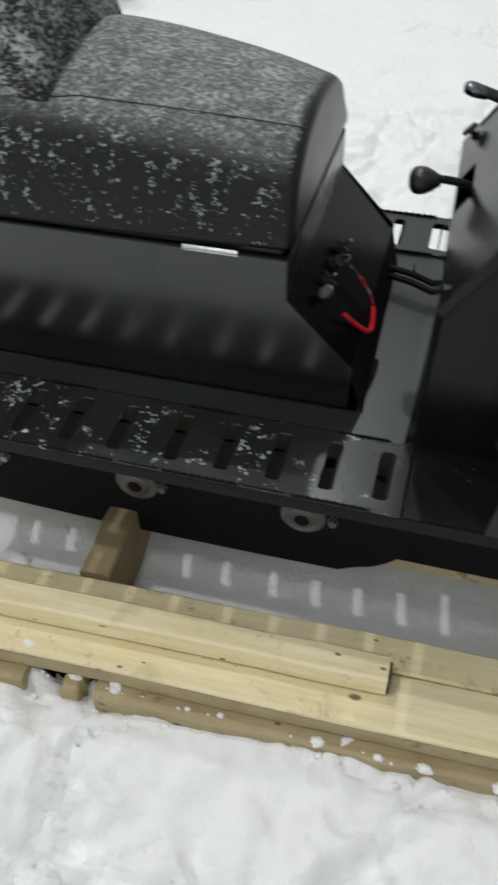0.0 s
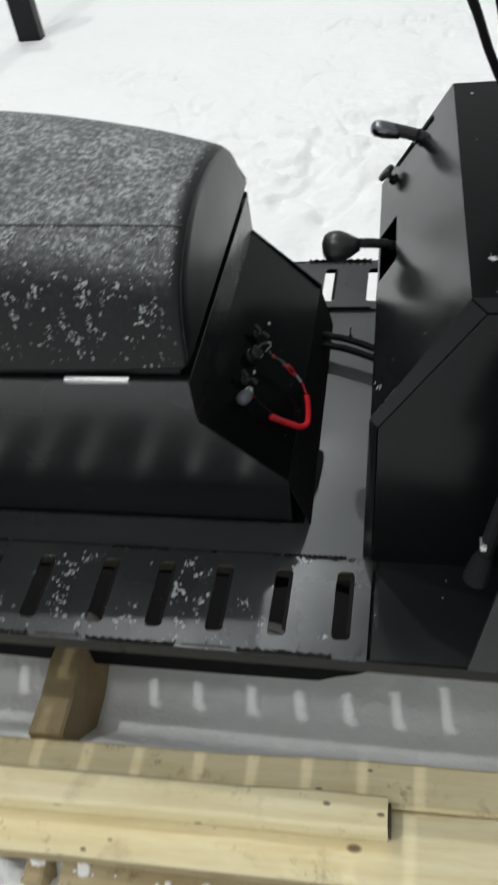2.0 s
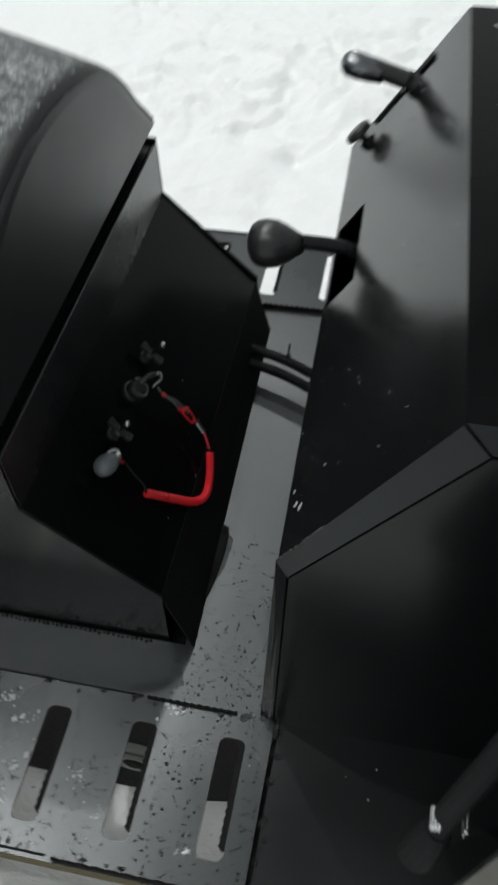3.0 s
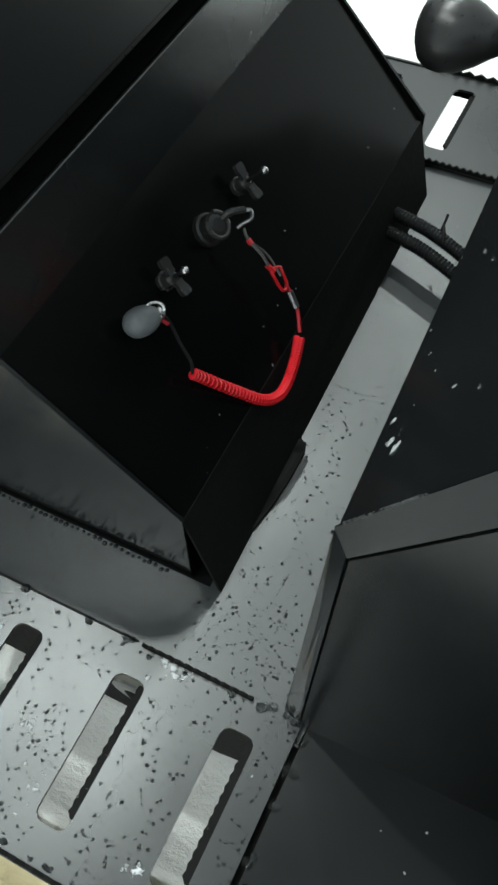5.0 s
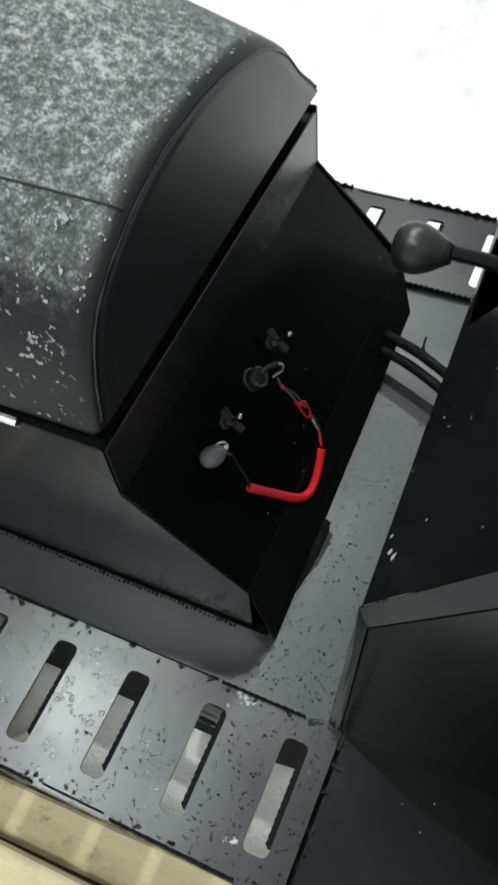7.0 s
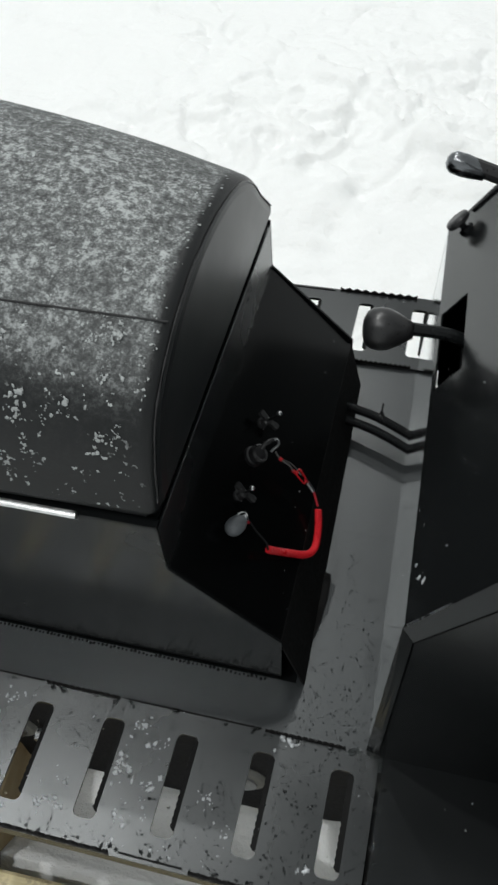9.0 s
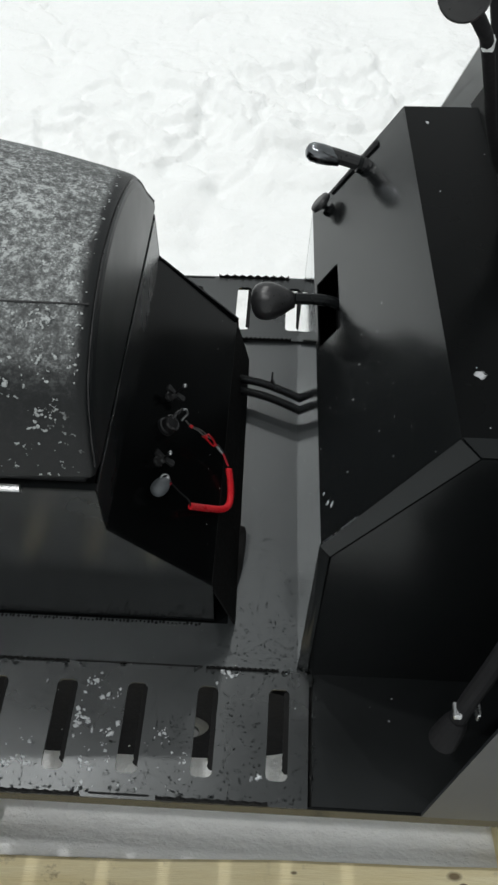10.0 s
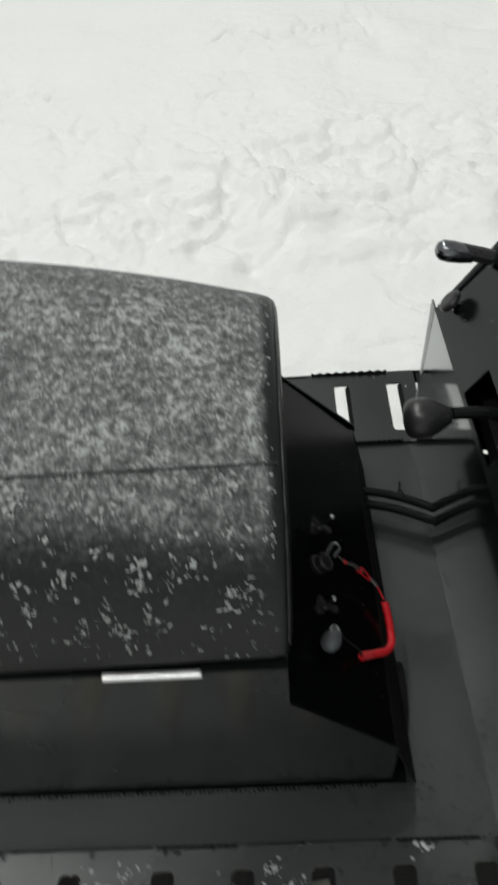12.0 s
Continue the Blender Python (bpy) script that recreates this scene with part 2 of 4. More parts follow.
def wood_material(name="raw_spruce", shade_mix=0.0):
    """Sawn spruce; the second value mixes a brown of shade, and damp, into the colour."""
    m, n, l, p = mat(name)
    info = n.new("ShaderNodeObjectInfo")
    t = n.new("ShaderNodeTexCoord")
    add = n.new("ShaderNodeVectorMath")
    add.operation = "ADD"
    l.new(t.outputs["Object"], add.inputs[0])
    comb = n.new("ShaderNodeCombineXYZ")
    for k in range(3):
        l.new(maths(n, l, "MULTIPLY", info.outputs["Random"], 7.0 + k), comb.inputs[k])
    l.new(comb.outputs[0], add.inputs[1])
    mp = n.new("ShaderNodeMapping")
    mp.inputs["Scale"].default_value = (2.2, 26.0, 26.0)
    l.new(add.outputs[0], mp.inputs["Vector"])
    streak = noise_tex(n, l, mp.outputs[0], 3.0, 6.0, 0.6)
    fine = noise_tex(n, l, mp.outputs[0], 22.0, 4.0, 0.6)
    blot = noise_tex(n, l, add.outputs[0], 11.0, 4.0, 0.6)
    col = mixed(n, l, ramp_of(n, l, streak, [(0.3, 0.0), (0.7, 1.0)]), (0.79, 0.665, 0.375), (0.92, 0.83, 0.555))
    col = mixed(n, l, ramp_of(n, l, fine, [(0.48, 0.0), (0.78, 0.16)]), col, (0.45, 0.3, 0.13))
    col = mixed(n, l, ramp_of(n, l, blot, [(0.6, 0.0), (0.72, 0.3)]), col, (0.3, 0.21, 0.11))
    grime = noise_tex(n, l, add.outputs[0], 38.0, 5.0, 0.7)
    col = mixed(n, l, maths(n, l, "MULTIPLY", ramp_of(n, l, grime, [(0.57, 0.0), (0.68, 0.62)]), ramp_of(n, l, noise_tex(n, l, add.outputs[0], 5.0, 3.0), [(0.48, 0.0), (0.6, 1.0)])), col, (0.15, 0.1, 0.06))
    mk = n.new("ShaderNodeMapping")
    mk.inputs["Scale"].default_value = (0.55, 1.0, 1.0)
    l.new(add.outputs[0], mk.inputs["Vector"])
    knot = drops(n, l, mk.outputs[0], 17.0, 0.13, 0.4)
    col = mixed(n, l, ramp_of(n, l, knot, [(0.1, 0.0), (0.45, 0.85)]), col, (0.10, 0.055, 0.025))
    mk2 = n.new("ShaderNodeMapping")
    mk2.inputs["Scale"].default_value = (0.5, 1.0, 0.8)
    l.new(add.outputs[0], mk2.inputs["Vector"])
    pits = drops(n, l, mk2.outputs[0], 58.0, 0.2, 0.11)
    col = mixed(n, l, ramp_of(n, l, pits, [(0.1, 0.0), (0.4, 0.85)]), col, (0.06, 0.04, 0.025))
    if shade_mix:
        shade_fac = ramp_of(n, l, noise_tex(n, l, add.outputs[0], 7.0, 4.0, 0.6), [(0.3, shade_mix * 0.75), (0.7, shade_mix)])
        col = mixed(n, l, shade_fac, col, (0.15, 0.085, 0.024))
    l.new(col, p.inputs["Base Color"])
    p.inputs["Roughness"].default_value = 0.72
    bump(n, l, fine, p, 0.4, 0.0015)
    return m


WOOD = wood_material()
# darker copies with shade put into the colour; the lower boards are damp too
DAMP_SHADED = wood_material("damp_shaded_spruce", 0.7)
DEEP_SHADED = wood_material("deep_shaded_spruce", 0.9)
SOFT_SHADED = wood_material("soft_shaded_spruce", 0.14)


def snow_material():
    m, n, l, p = mat("settled_snow")
    vec = coords(n, l)
    a = noise_tex(n, l, vec, 3.5, 5.0)
    b = noise_tex(n, l, vec, 90.0, 5.0, 0.7)
    l.new(mixed(n, l, a, (0.9, 0.91, 0.905), (0.95, 0.955, 0.95)), p.inputs["Base Color"])
    p.inputs["Roughness"].default_value = 0.75
    p.inputs["Subsurface Weight"].default_value = 0.0
    c = bump(n, l, noise_tex(n, l, vec, 26.0, 5.0, 0.6), p, 0.36, 0.03)
    bump(n, l, b, p, 0.18, 0.008, c)
    return m


SNOW = snow_material()

# ---- mesh helpers ----


def link_mesh(name, bm, material):
    me = bpy.data.meshes.new(name)
    bmesh.ops.recalc_face_normals(bm, faces=bm.faces)
    bm.to_mesh(me)
    bm.free()
    me.materials.append(material)
    return new(name, me)


def part(name, bm, material, parent, label="", smooth=False):
    ob = link_mesh(name, bm, material)
    if smooth:
        for f in ob.data.polygons:
            f.use_smooth = True
    ob.parent = parent
    if label:
        tagged(ob, label)
    return ob


def one_sheet(ob):
    """Even shading over a slightly twisted sheet, crisp at its folds."""
    for f in ob.data.polygons:
        f.use_smooth = True
    ob.data.set_sharp_from_angle(angle=0.6)
    return ob


def bevelled(bm, width, segments=1):
    edges = [e for e in bm.edges if len(e.link_faces) == 2 and e.calc_face_angle(0) > 0.5]
    if width and edges:
        bmesh.ops.bevel(bm, geom=edges, offset=width, segments=segments, affect="EDGES", clamp_overlap=True)
    return bm


def boxed(lo, hi, bevel=0.0, bm=None):
    bm = bm or bmesh.new()
    made = bmesh.ops.create_cube(bm, size=1.0)["verts"]
    for v in made:
        v.co = Vector([lo[k] + (v.co[k] + 0.5) * (hi[k] - lo[k]) for k in range(3)])
    if bevel:
        bevelled(bm, bevel)
    return bm


def slab(poly, thick, bevel=0.0, bm=None):
    """A flat plate: a polygon of points in space, thickened against its normal."""
    bm = bm or bmesh.new()
    pts = [Vector(p) for p in poly]
    nrm = Vector((0, 0, 0))
    for k in range(len(pts)):
        nrm += pts[k].cross(pts[(k + 1) % len(pts)])
    nrm.normalize()
    top = [bm.verts.new(p) for p in pts]
    low = [bm.verts.new(p - nrm * thick) for p in pts]
    bm.faces.new(top)
    bm.faces.new(low[::-1])
    for k in range(len(pts)):
        j = (k + 1) % len(pts)
        bm.faces.new((top[k], low[k], low[j], top[j]))
    if bevel:
        bevelled(bm, bevel)
    return bm


def smooth_path(points, steps=8):
    pts = [Vector(p) for p in points]
    out = []
    for k in range(len(pts) - 1):
        p0, p1, p2, p3 = pts[max(k - 1, 0)], pts[k], pts[k + 1], pts[min(k + 2, len(pts) - 1)]
        for s in range(steps):
            u = s / steps
            out.append(0.5 * ((2 * p1) + (p2 - p0) * u + (2 * p0 - 5 * p1 + 4 * p2 - p3) * u * u + (3 * p1 - p0 - 3 * p2 + p3) * u ** 3))
    out.append(pts[-1])
    return out


def tube(points, radius, sides=10, bm=None, caps=True):
    """A round bar along points; radius is a number or one for each point."""
    bm = bm or bmesh.new()
    pts = [Vector(p) for p in points]
    side = None
    rings = []
    for k, p in enumerate(pts):
        d = (pts[min(k + 1, len(pts) - 1)] - pts[max(k - 1, 0)]).normalized()
        if side is None:
            side = d.orthogonal().normalized()
        side = (side - d * side.dot(d)).normalized()
        up = d.cross(side)
        r = radius[k] if isinstance(radius, (list, tuple)) else radius
        rings.append([bm.verts.new(p + (side * math.cos(a) + up * math.sin(a)) * r) for a in (2 * math.pi * j / sides for j in range(sides))])
    for a, b in zip(rings, rings[1:]):
        for j in range(sides):
            i2 = (j + 1) % sides
            bm.faces.new((a[j], a[i2], b[i2], b[j]))
    if caps:
        bm.faces.new(rings[0][::-1])
        bm.faces.new(rings[-1])
    return bm


def lathe(profile, start, along, sides=24, bm=None):
    """A turned body: rows of (distance along the axis, radius)."""
    a = Vector(along).normalized()
    return tube([Vector(start) + a * d for d, _ in profile], [max(r, 0.0004) for _, r in profile], sides, bm)


def extrude_y(profile, y0, y1, bm=None, closed=True):
    """A bar whose (x, z) section runs from y0 to y1."""
    bm = bm or bmesh.new()
    a = [bm.verts.new((x, y0, z)) for x, z in profile]
    b = [bm.verts.new((x, y1, z)) for x, z in profile]
    n = len(profile)
    for k in range(n if closed else n - 1):
        j = (k + 1) % n
        bm.faces.new((a[k], a[j], b[j], b[k]))
    if closed:
        bm.faces.new(a[::-1])
        bm.faces.new(b)
    return bm


def thing(name, base, label, category, group=""):
    ob = new(name)
    ob.empty_display_size = 0.05
    ob.location = base
    return tagged(ob, label, category, group)


# ---- ground ----


def hump(x, y, cx, cy, rx, ry, h):
    d = ((x - cx) / rx) ** 2 + ((y - cy) / ry) ** 2
    return h * math.exp(-d * 1.6)


rnd = random.Random(7)
TRAMPLED = [(rnd.uniform(-0.75, 0.6), rnd.uniform(2.15, 3.3), rnd.uniform(0.03, 0.11), rnd.uniform(0.03, 0.12), rnd.uniform(-0.026, 0.016)) for _ in range(80)]
TRAMPLED += [(rnd.uniform(-2.2, 1.6), rnd.uniform(3.3, 5.6), rnd.uniform(0.06, 0.18), rnd.uniform(0.05, 0.13), rnd.uniform(-0.025, 0.012)) for _ in range(40)]
TRAMPLED += [(rnd.uniform(-1.2, 1.2), rnd.uniform(-0.1, 0.68), rnd.uniform(0.03, 0.12), rnd.uniform(0.03, 0.09), rnd.uniform(-0.032, 0.03)) for _ in range(90)]


def crumpled(v, f):
    """Ridged lumps, like trodden and refrozen snow."""
    return 1 - abs(noise.noise(v * f)) * 2.0


def plates(v, f, edge=0.16):
    """Broken crust: flat pieces with steep edges."""
    q = noise.noise(v * f)
    return max(-1.0, min(1.0, q / edge))


def snow_height(x, y):
    v = Vector((x, y, 0.3))
    warp = Vector((noise.noise(v * 4.0), noise.noise(v * 4.0 + Vector((9, 3, 1))), 0)) * 0.06
    h = 0.03 + 0.03 * noise.noise(v * 0.9) + 0.018 * noise.noise(v * 3.1)
    near = max(0.0, 1 - abs(x) / 5) * max(0.0, 1 - abs(y - 1.5) / 5)
    for over in (-2.4 - x, x - 1.4, -0.1 - y, y - 4.2):
        near *= max(0.0, min(1.0, 1 - over / 0.25))
    inside = 0.743 < y < 1.75 and -1.5 < x < 1.5
    if near and not inside:
        w = v + warp
        rough = (0.35 + 0.65 * max(0.0, min(1.0, 0.5 + 1.6 * noise.noise(v * 1.3)))) * (0.45 if y > 1.7 else 1.0)
        h += near * rough * (0.04 * crumpled(w, 4.5) + 0.034 * noise.noise(w * 9.0) + 0.02 * crumpled(w, 15.0) + 0.009 * noise.noise(w * 36.0))
        for cx, cy, rx, ry, d in TRAMPLED:
            if abs(x - cx) < 2 * rx and abs(y - cy) < 2 * ry:
                h += hump(x, y, cx + warp.x, cy + warp.y, rx, ry, d)
        trod = math.exp(-(((x + 0.05) / 0.75) ** 2 + ((y - 3.02) / 0.42) ** 2)) + 0.7 * math.exp(-(((x + 0.75) / 0.4) ** 2 + ((y - 2.75) / 0.16) ** 2))
        if trod > 0.03:
            h += trod * (0.013 * plates(w, 5.5, 0.05) + 0.012 * plates(w + Vector((4, 1, 0)), 11.0, 0.06) + 0.011 * crumpled(w, 24.0) + 0.008 * noise.noise(w * 50.0))
        if y > 1.75:
            # short sharp breaks in the crust
            torn = max(0.0, min(1.0, 3.6 * (noise.noise(v * 2.6 + Vector((5, 2, 0))) - 0.13)))
            h -= torn * (0.028 * max(0.0, 1 - abs(noise.noise(w * 4.2)) / 0.05) + 0.016 * max(0.0, 1 - abs(noise.noise(w * 9.0 + Vector((3, 8, 0)))) / 0.09))
        if y <= 0.743:
            h += 0.017 * plates(w, 6.0, 0.13) + 0.012 * plates(w + Vector((2, 7, 0)), 13.0, 0.13) + 0.012 * crumpled(w, 19.0) + 0.006 * crumpled(w, 41.0)
    if inside:
        h = 0.068 + 0.008 * noise.noise(v * 6.0) + 0.004 * noise.noise(v * 30.0)
        if y < 0.86:
            h -= 0.02
        h += 0.06 * max(0.0, 1 - abs(y - 0.9) / 0.045) + 0.034 * max(0.0, min(1.0, (y - 1.0) / 0.08))
    elif 0.36 < y <= 0.743:
        k = (y - 0.36) / 0.36
        beside = max(0.0, min(1.0, (1.7 - abs(x)) / 0.4))
        h = h + 0.05 * k * k * beside + 0.022 * k * noise.noise(v * 12.0) + 0.01 * k * noise.noise(v * 33.0)
        # packed low along the timber
        low = max(0.0, min(1.0, (y - 0.52) / 0.17)) * beside
        low = low * low * (3 - 2 * low)
        packed = 0.113 + 0.014 * noise.noise(v * 5.0) + 0.012 * noise.noise(v * 17.0) + 0.008 * noise.noise(v * 45.0)
        h += (packed - h) * low
        torn = max(0.0, min(1.0, 0.35 + 2.2 * noise.noise(v * 3.0))) * beside
        h += torn * (0.006 * plates(v + warp, 8.0, 0.06) + 0.005 * plates(v + warp + Vector((6, 1, 0)), 19.0, 0.1))
        h -= torn * (0.032 * max(0.0, 1 - abs(noise.noise((v + warp) * 6.0)) / 0.04) + 0.016 * max(0.0, 1 - abs(noise.noise((v + warp) * 14.0 + Vector((3, 8, 0)))) / 0.08))
    return h


def graded(lo, hi, stops, grow=1.35):
    """Grid lines: from each (place, step) of stops to the next, growing outwards past the ends."""
    out = []
    for (a, fine), (b, _) in zip(stops, stops[1:]):
        out += list(np.arange(a, b, fine))
    step, p = stops[-1][1], out[-1]
    while p < hi:
        step *= grow
        p += step
        out.append(p)
    step, p = stops[0][1], out[0]
    while p > lo:
        step *= grow
        p -= step
        out.insert(0, p)
    return out


def build_ground():
    xs = graded(-90, 90, ((-2.4, 0.0165), (-1.25, 0.0095), (0.8, 0.0165), (1.4, 0.0165)))
    ys = graded(-90, 90, ((-0.1, 0.0165), (0.25, 0.0085), (0.75, 0.0165), (1.9, 0.0095), (3.7, 0.0165), (4.2, 0.0165)))
    verts = [(x, y, snow_height(x, y)) for y in ys for x in xs]
    w = len(xs)
    faces = [(j * w + i, j * w + i + 1, (j + 1) * w + i + 1, (j + 1) * w + i) for j in range(len(ys) - 1) for i in range(w - 1)]
    me = bpy.data.meshes.new("ground")
    me.from_pydata(verts, [], faces)
    for f in me.polygons:
        f.use_smooth = True
    me.materials.append(SNOW)
    return tagged(new("ground", me), "white trampled snow covering the yard", "snow", kind="structure")


build_ground()

# ---- timber base ----


def timber(name, lo, hi, parent, seed, wobble=0.002, material=None):
    """A sawn board with slightly uneven, worn edges."""
    r = random.Random(seed)
    axis = 0 if hi[0] - lo[0] > hi[1] - lo[1] else 1
    n = 14
    bm = bmesh.new()
    rings = []
    c = 0.004
    o = 1 - axis
    for k in range(n + 1):
        s = lo[axis] + (hi[axis] - lo[axis]) * k / n
        a0, a1, z0, z1 = lo[o] + r.uniform(-1, 1) * wobble, hi[o] + r.uniform(-1, 1) * wobble, lo[2], hi[2] + r.uniform(-1, 1) * wobble * 0.6
        ring = []
        for a, z in ((a0 + c, z0), (a1 - c, z0), (a1, z0 + c), (a1, z1 - c), (a1 - c, z1), (a0 + c, z1), (a0, z1 - c), (a0, z0 + c)):
            ring.append(bm.verts.new((s, a, z) if axis == 0 else (a, s, z)))
        rings.append(ring)
    for a, b in zip(rings, rings[1:]):
        for k in range(8):
            j = (k + 1) % 8
            bm.faces.new((a[k], a[j], b[j], b[k]))
    bm.faces.new(rings[0])
    bm.faces.new(rings[-1][::-1])
    return part(name, bm, material or WOOD, parent)


pallet = thing("timber_pallet", (-0.1, 1.25, 0.06), "raw spruce pallet of boards and beams lying in snow", "pallet")
turn = radians(1.7)
pallet.rotation_euler = (0, 0, turn)
pallet.location = (0.8 * math.sin(turn), 0.8 - 0.8 * math.cos(turn), 0)
timber("base_board", (-1.35, 0.826, 0.15), (1.3, 0.886, 0.193), pallet, 1, 0.002, SOFT_SHADED)
timber("edge_board", (-1.35, 0.73, 0.176), (1.3, 0.823, 0.19), pallet, 2, 0.0016)
# front face below the edge board, its shade put into the colour
timber("edge_beam", (-1.35, 0.733, 0.137), (1.3, 0.823, 0.1755), pallet, 12, 0.002, DAMP_SHADED)
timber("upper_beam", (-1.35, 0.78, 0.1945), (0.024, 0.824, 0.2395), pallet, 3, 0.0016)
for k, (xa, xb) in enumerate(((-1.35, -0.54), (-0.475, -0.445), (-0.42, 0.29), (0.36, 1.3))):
    timber("lower_board", (xa, 0.707, 0.075), (xb, 0.838, 0.1365), pallet, 40 + k, 0.003, DAMP_SHADED)
# thin dark piece that carries the shade of the beam's end face
part("beam_end", boxed((0.0245, 0.784, 0.196), (0.0285, 0.816, 0.234), 0.001), SHADEWOOD, pallet, "dark sawn end of the beam, its shade put into the colour")
# added block, gives the holes between the lower boards their shade
part("gap_shade_block", boxed((-0.62, 0.765, 0.03), (-0.36, 0.815, 0.1365), 0.002), SHADEWOOD, pallet)
timber("cross_board", (-0.503, 0.888, 0.05), (-0.45, 1.7, 0.2), pallet, 5, 0.002, DEEP_SHADED)
timber("cross_board", (0.272, 0.889, 0.11), (0.37, 1.7, 0.15), pallet, 6)
timber("middle_beam", (-1.35, 1.09, 0.06), (1.3, 1.15, 0.13), pallet, 7)
timber("far_beam", (-1.35, 1.62, 0.075), (1.3, 1.7, 0.15), pallet, 8)

def snow_lump(x, y, z, size, seed):
    r = random.Random(seed)
    bm = bmesh.new()
    bmesh.ops.create_icosphere(bm, subdivisions=3, radius=1.0)
    sx, sy, sz = size * r.uniform(0.8, 1.5), size * r.uniform(0.7, 1.1), size * r.uniform(0.5, 0.8)
    for v in bm.verts:
        q = v.co * (1 + 0.45 * noise.noise(v.co * 1.5 + Vector((seed, 0, 0))) + 0.18 * noise.noise(v.co * 4.0 + Vector((0, seed, 0))))
        v.co = Vector((x + q.x * sx, y + q.y * sy, z - 0.3 * sz + max(q.z, -0.25) * sz))
    ob = link_mesh("snow_lump", bm, SNOW)
    for f in ob.data.polygons:
        f.use_smooth = True
    return tagged(ob, "small lump of loose snow on the timber edge", "snow", "snow lumps on the pallet")


LUMPS = ((-0.62, 0.718, 0.14, 0.012), (-0.455, 0.72, 0.138, 0.009), (-0.385, 0.718, 0.14, 0.014), (-0.53, 0.73, 0.188, 0.014), (-0.68, 0.758, 0.19, 0.014), (-0.06, 0.716, 0.136, 0.011), (0.1, 0.715, 0.137, 0.013), (0.205, 0.714, 0.137, 0.011), (0.32, 0.72, 0.137, 0.016), (-0.6, 0.925, 0.075, 0.016), (-0.68, 0.95, 0.07, 0.022))
for k, (x, y, z, q) in enumerate(LUMPS):
    snow_lump(x, y, z, q * 0.8, k + 1)


def snow_crumbs():
    """Loose crumbs fallen along the front edge of the timber."""
    r = random.Random(31)
    bm = bmesh.new()
    for _ in range(90):
        x, y = r.uniform(-0.75, 0.5), 0.706 + r.uniform(-0.02, 0.01)
        size = 0.0016 + 0.0042 * r.random() ** 2
        made = bmesh.ops.create_icosphere(bm, subdivisions=1, radius=size)["verts"]
        base = max(snow_height(x, y - 0.01), 0.1365 if y > 0.708 else 0.0)
        for q in made:
            q.co = Vector((q.co.x * 1.3, q.co.y, q.co.z * 0.8)) * r.uniform(0.75, 1.25) + Vector((x, y, base + size * 0.3))
    ob = link_mesh("snow_crumbs", bm, SNOW)
    for f in ob.data.polygons:
        f.use_smooth = True
    return tagged(ob, "loose crumbs of snow along the timber edge", "snow", kind="stuff")


snow_crumbs()

# ---- the tracked vehicle ----
sled = thing("tracked_sled", (0, 0, 0), "small black tracked snow vehicle with snow-dusted seat on a timber pallet", "snow vehicle")

YC = 1.249
DECK = 0.5
PITCH = 0.0735


def cell_edge(c):
    """Where the footboard's cells meet; one joint is wider."""
    return -PITCH * c - (0.0125 if c >= 5 else 0.0)


def rounded_slot(x0, x1, y0, y1, r=0.006, k=3):
    out = []
    for cx, cy, a0 in ((x1 - r, y1 - r, 0), (x0 + r, y1 - r, 90), (x0 + r, y0 + r, 180), (x1 - r, y0 + r, 270)):
        for j in range(k + 1):
            a = radians(a0 + 90 * j / k)
            out.append((cx + r * math.cos(a), cy + r * math.sin(a)))
    return out


def slotted_plate(x_hi, cells, y0, y1, s0, s1, z, thick):
    """A plate with one rounded slot to each cell; walls of the slots go through."""
    bm = bmesh.new()
    cache = {}

    def vert(x, y, zz):
        key = (round(x, 5), round(y, 5), round(zz, 5))
        if key not in cache:
            cache[key] = bm.verts.new((x, y, zz))
        return cache[key]

    for c in range(cells):
        cx1 = x_hi + cell_edge(c)
        cx0 = x_hi + cell_edge(c + 1)
        slot = rounded_slot(cx1 - 0.0412, cx1 - 0.0198, s0, s1)
        n = len(slot)
        q = n // 4
        corner = [(cx1, y1), (cx0, y1), (cx0, y0), (cx1, y0)]
        for zz, flip in ((z, False), (z - thick, True)):
            for g in range(4):
                pts = slot[g * q:(g + 1) * q]
                cor = corner[g]
                for a, b in zip(pts, pts[1:]):
                    f = [vert(*cor, zz), vert(*b, zz), vert(*a, zz)]
                    bm.faces.new(f[::-1] if flip else f)
                nxt = slot[((g + 1) * q) % n]
                f = [vert(*cor, zz), vert(*corner[(g + 1) % 4], zz), vert(*nxt, zz), vert(*pts[-1], zz)]
                bm.faces.new(f[::-1] if flip else f)
        for k in range(n):
            a, b = slot[k], slot[(k + 1) % n]
            bm.faces.new((vert(*a, z), vert(*b, z), vert(*b, z - thick), vert(*a, z - thick)))
    lo = x_hi + cell_edge(cells)
    for k in range(cells):
        xa, xb = x_hi + cell_edge(k), x_hi + cell_edge(k + 1)
        for y in (y0, y1):
            bm.faces.new((vert(xa, y, z), vert(xb, y, z), vert(xb, y, z - thick), vert(xa, y, z - thick)))
    for x in (x_hi, lo):
        bm.faces.new((vert(x, y0, z), vert(x, y1, z), vert(x, y1, z - thick), vert(x, y0, z - thick)))
    return bm


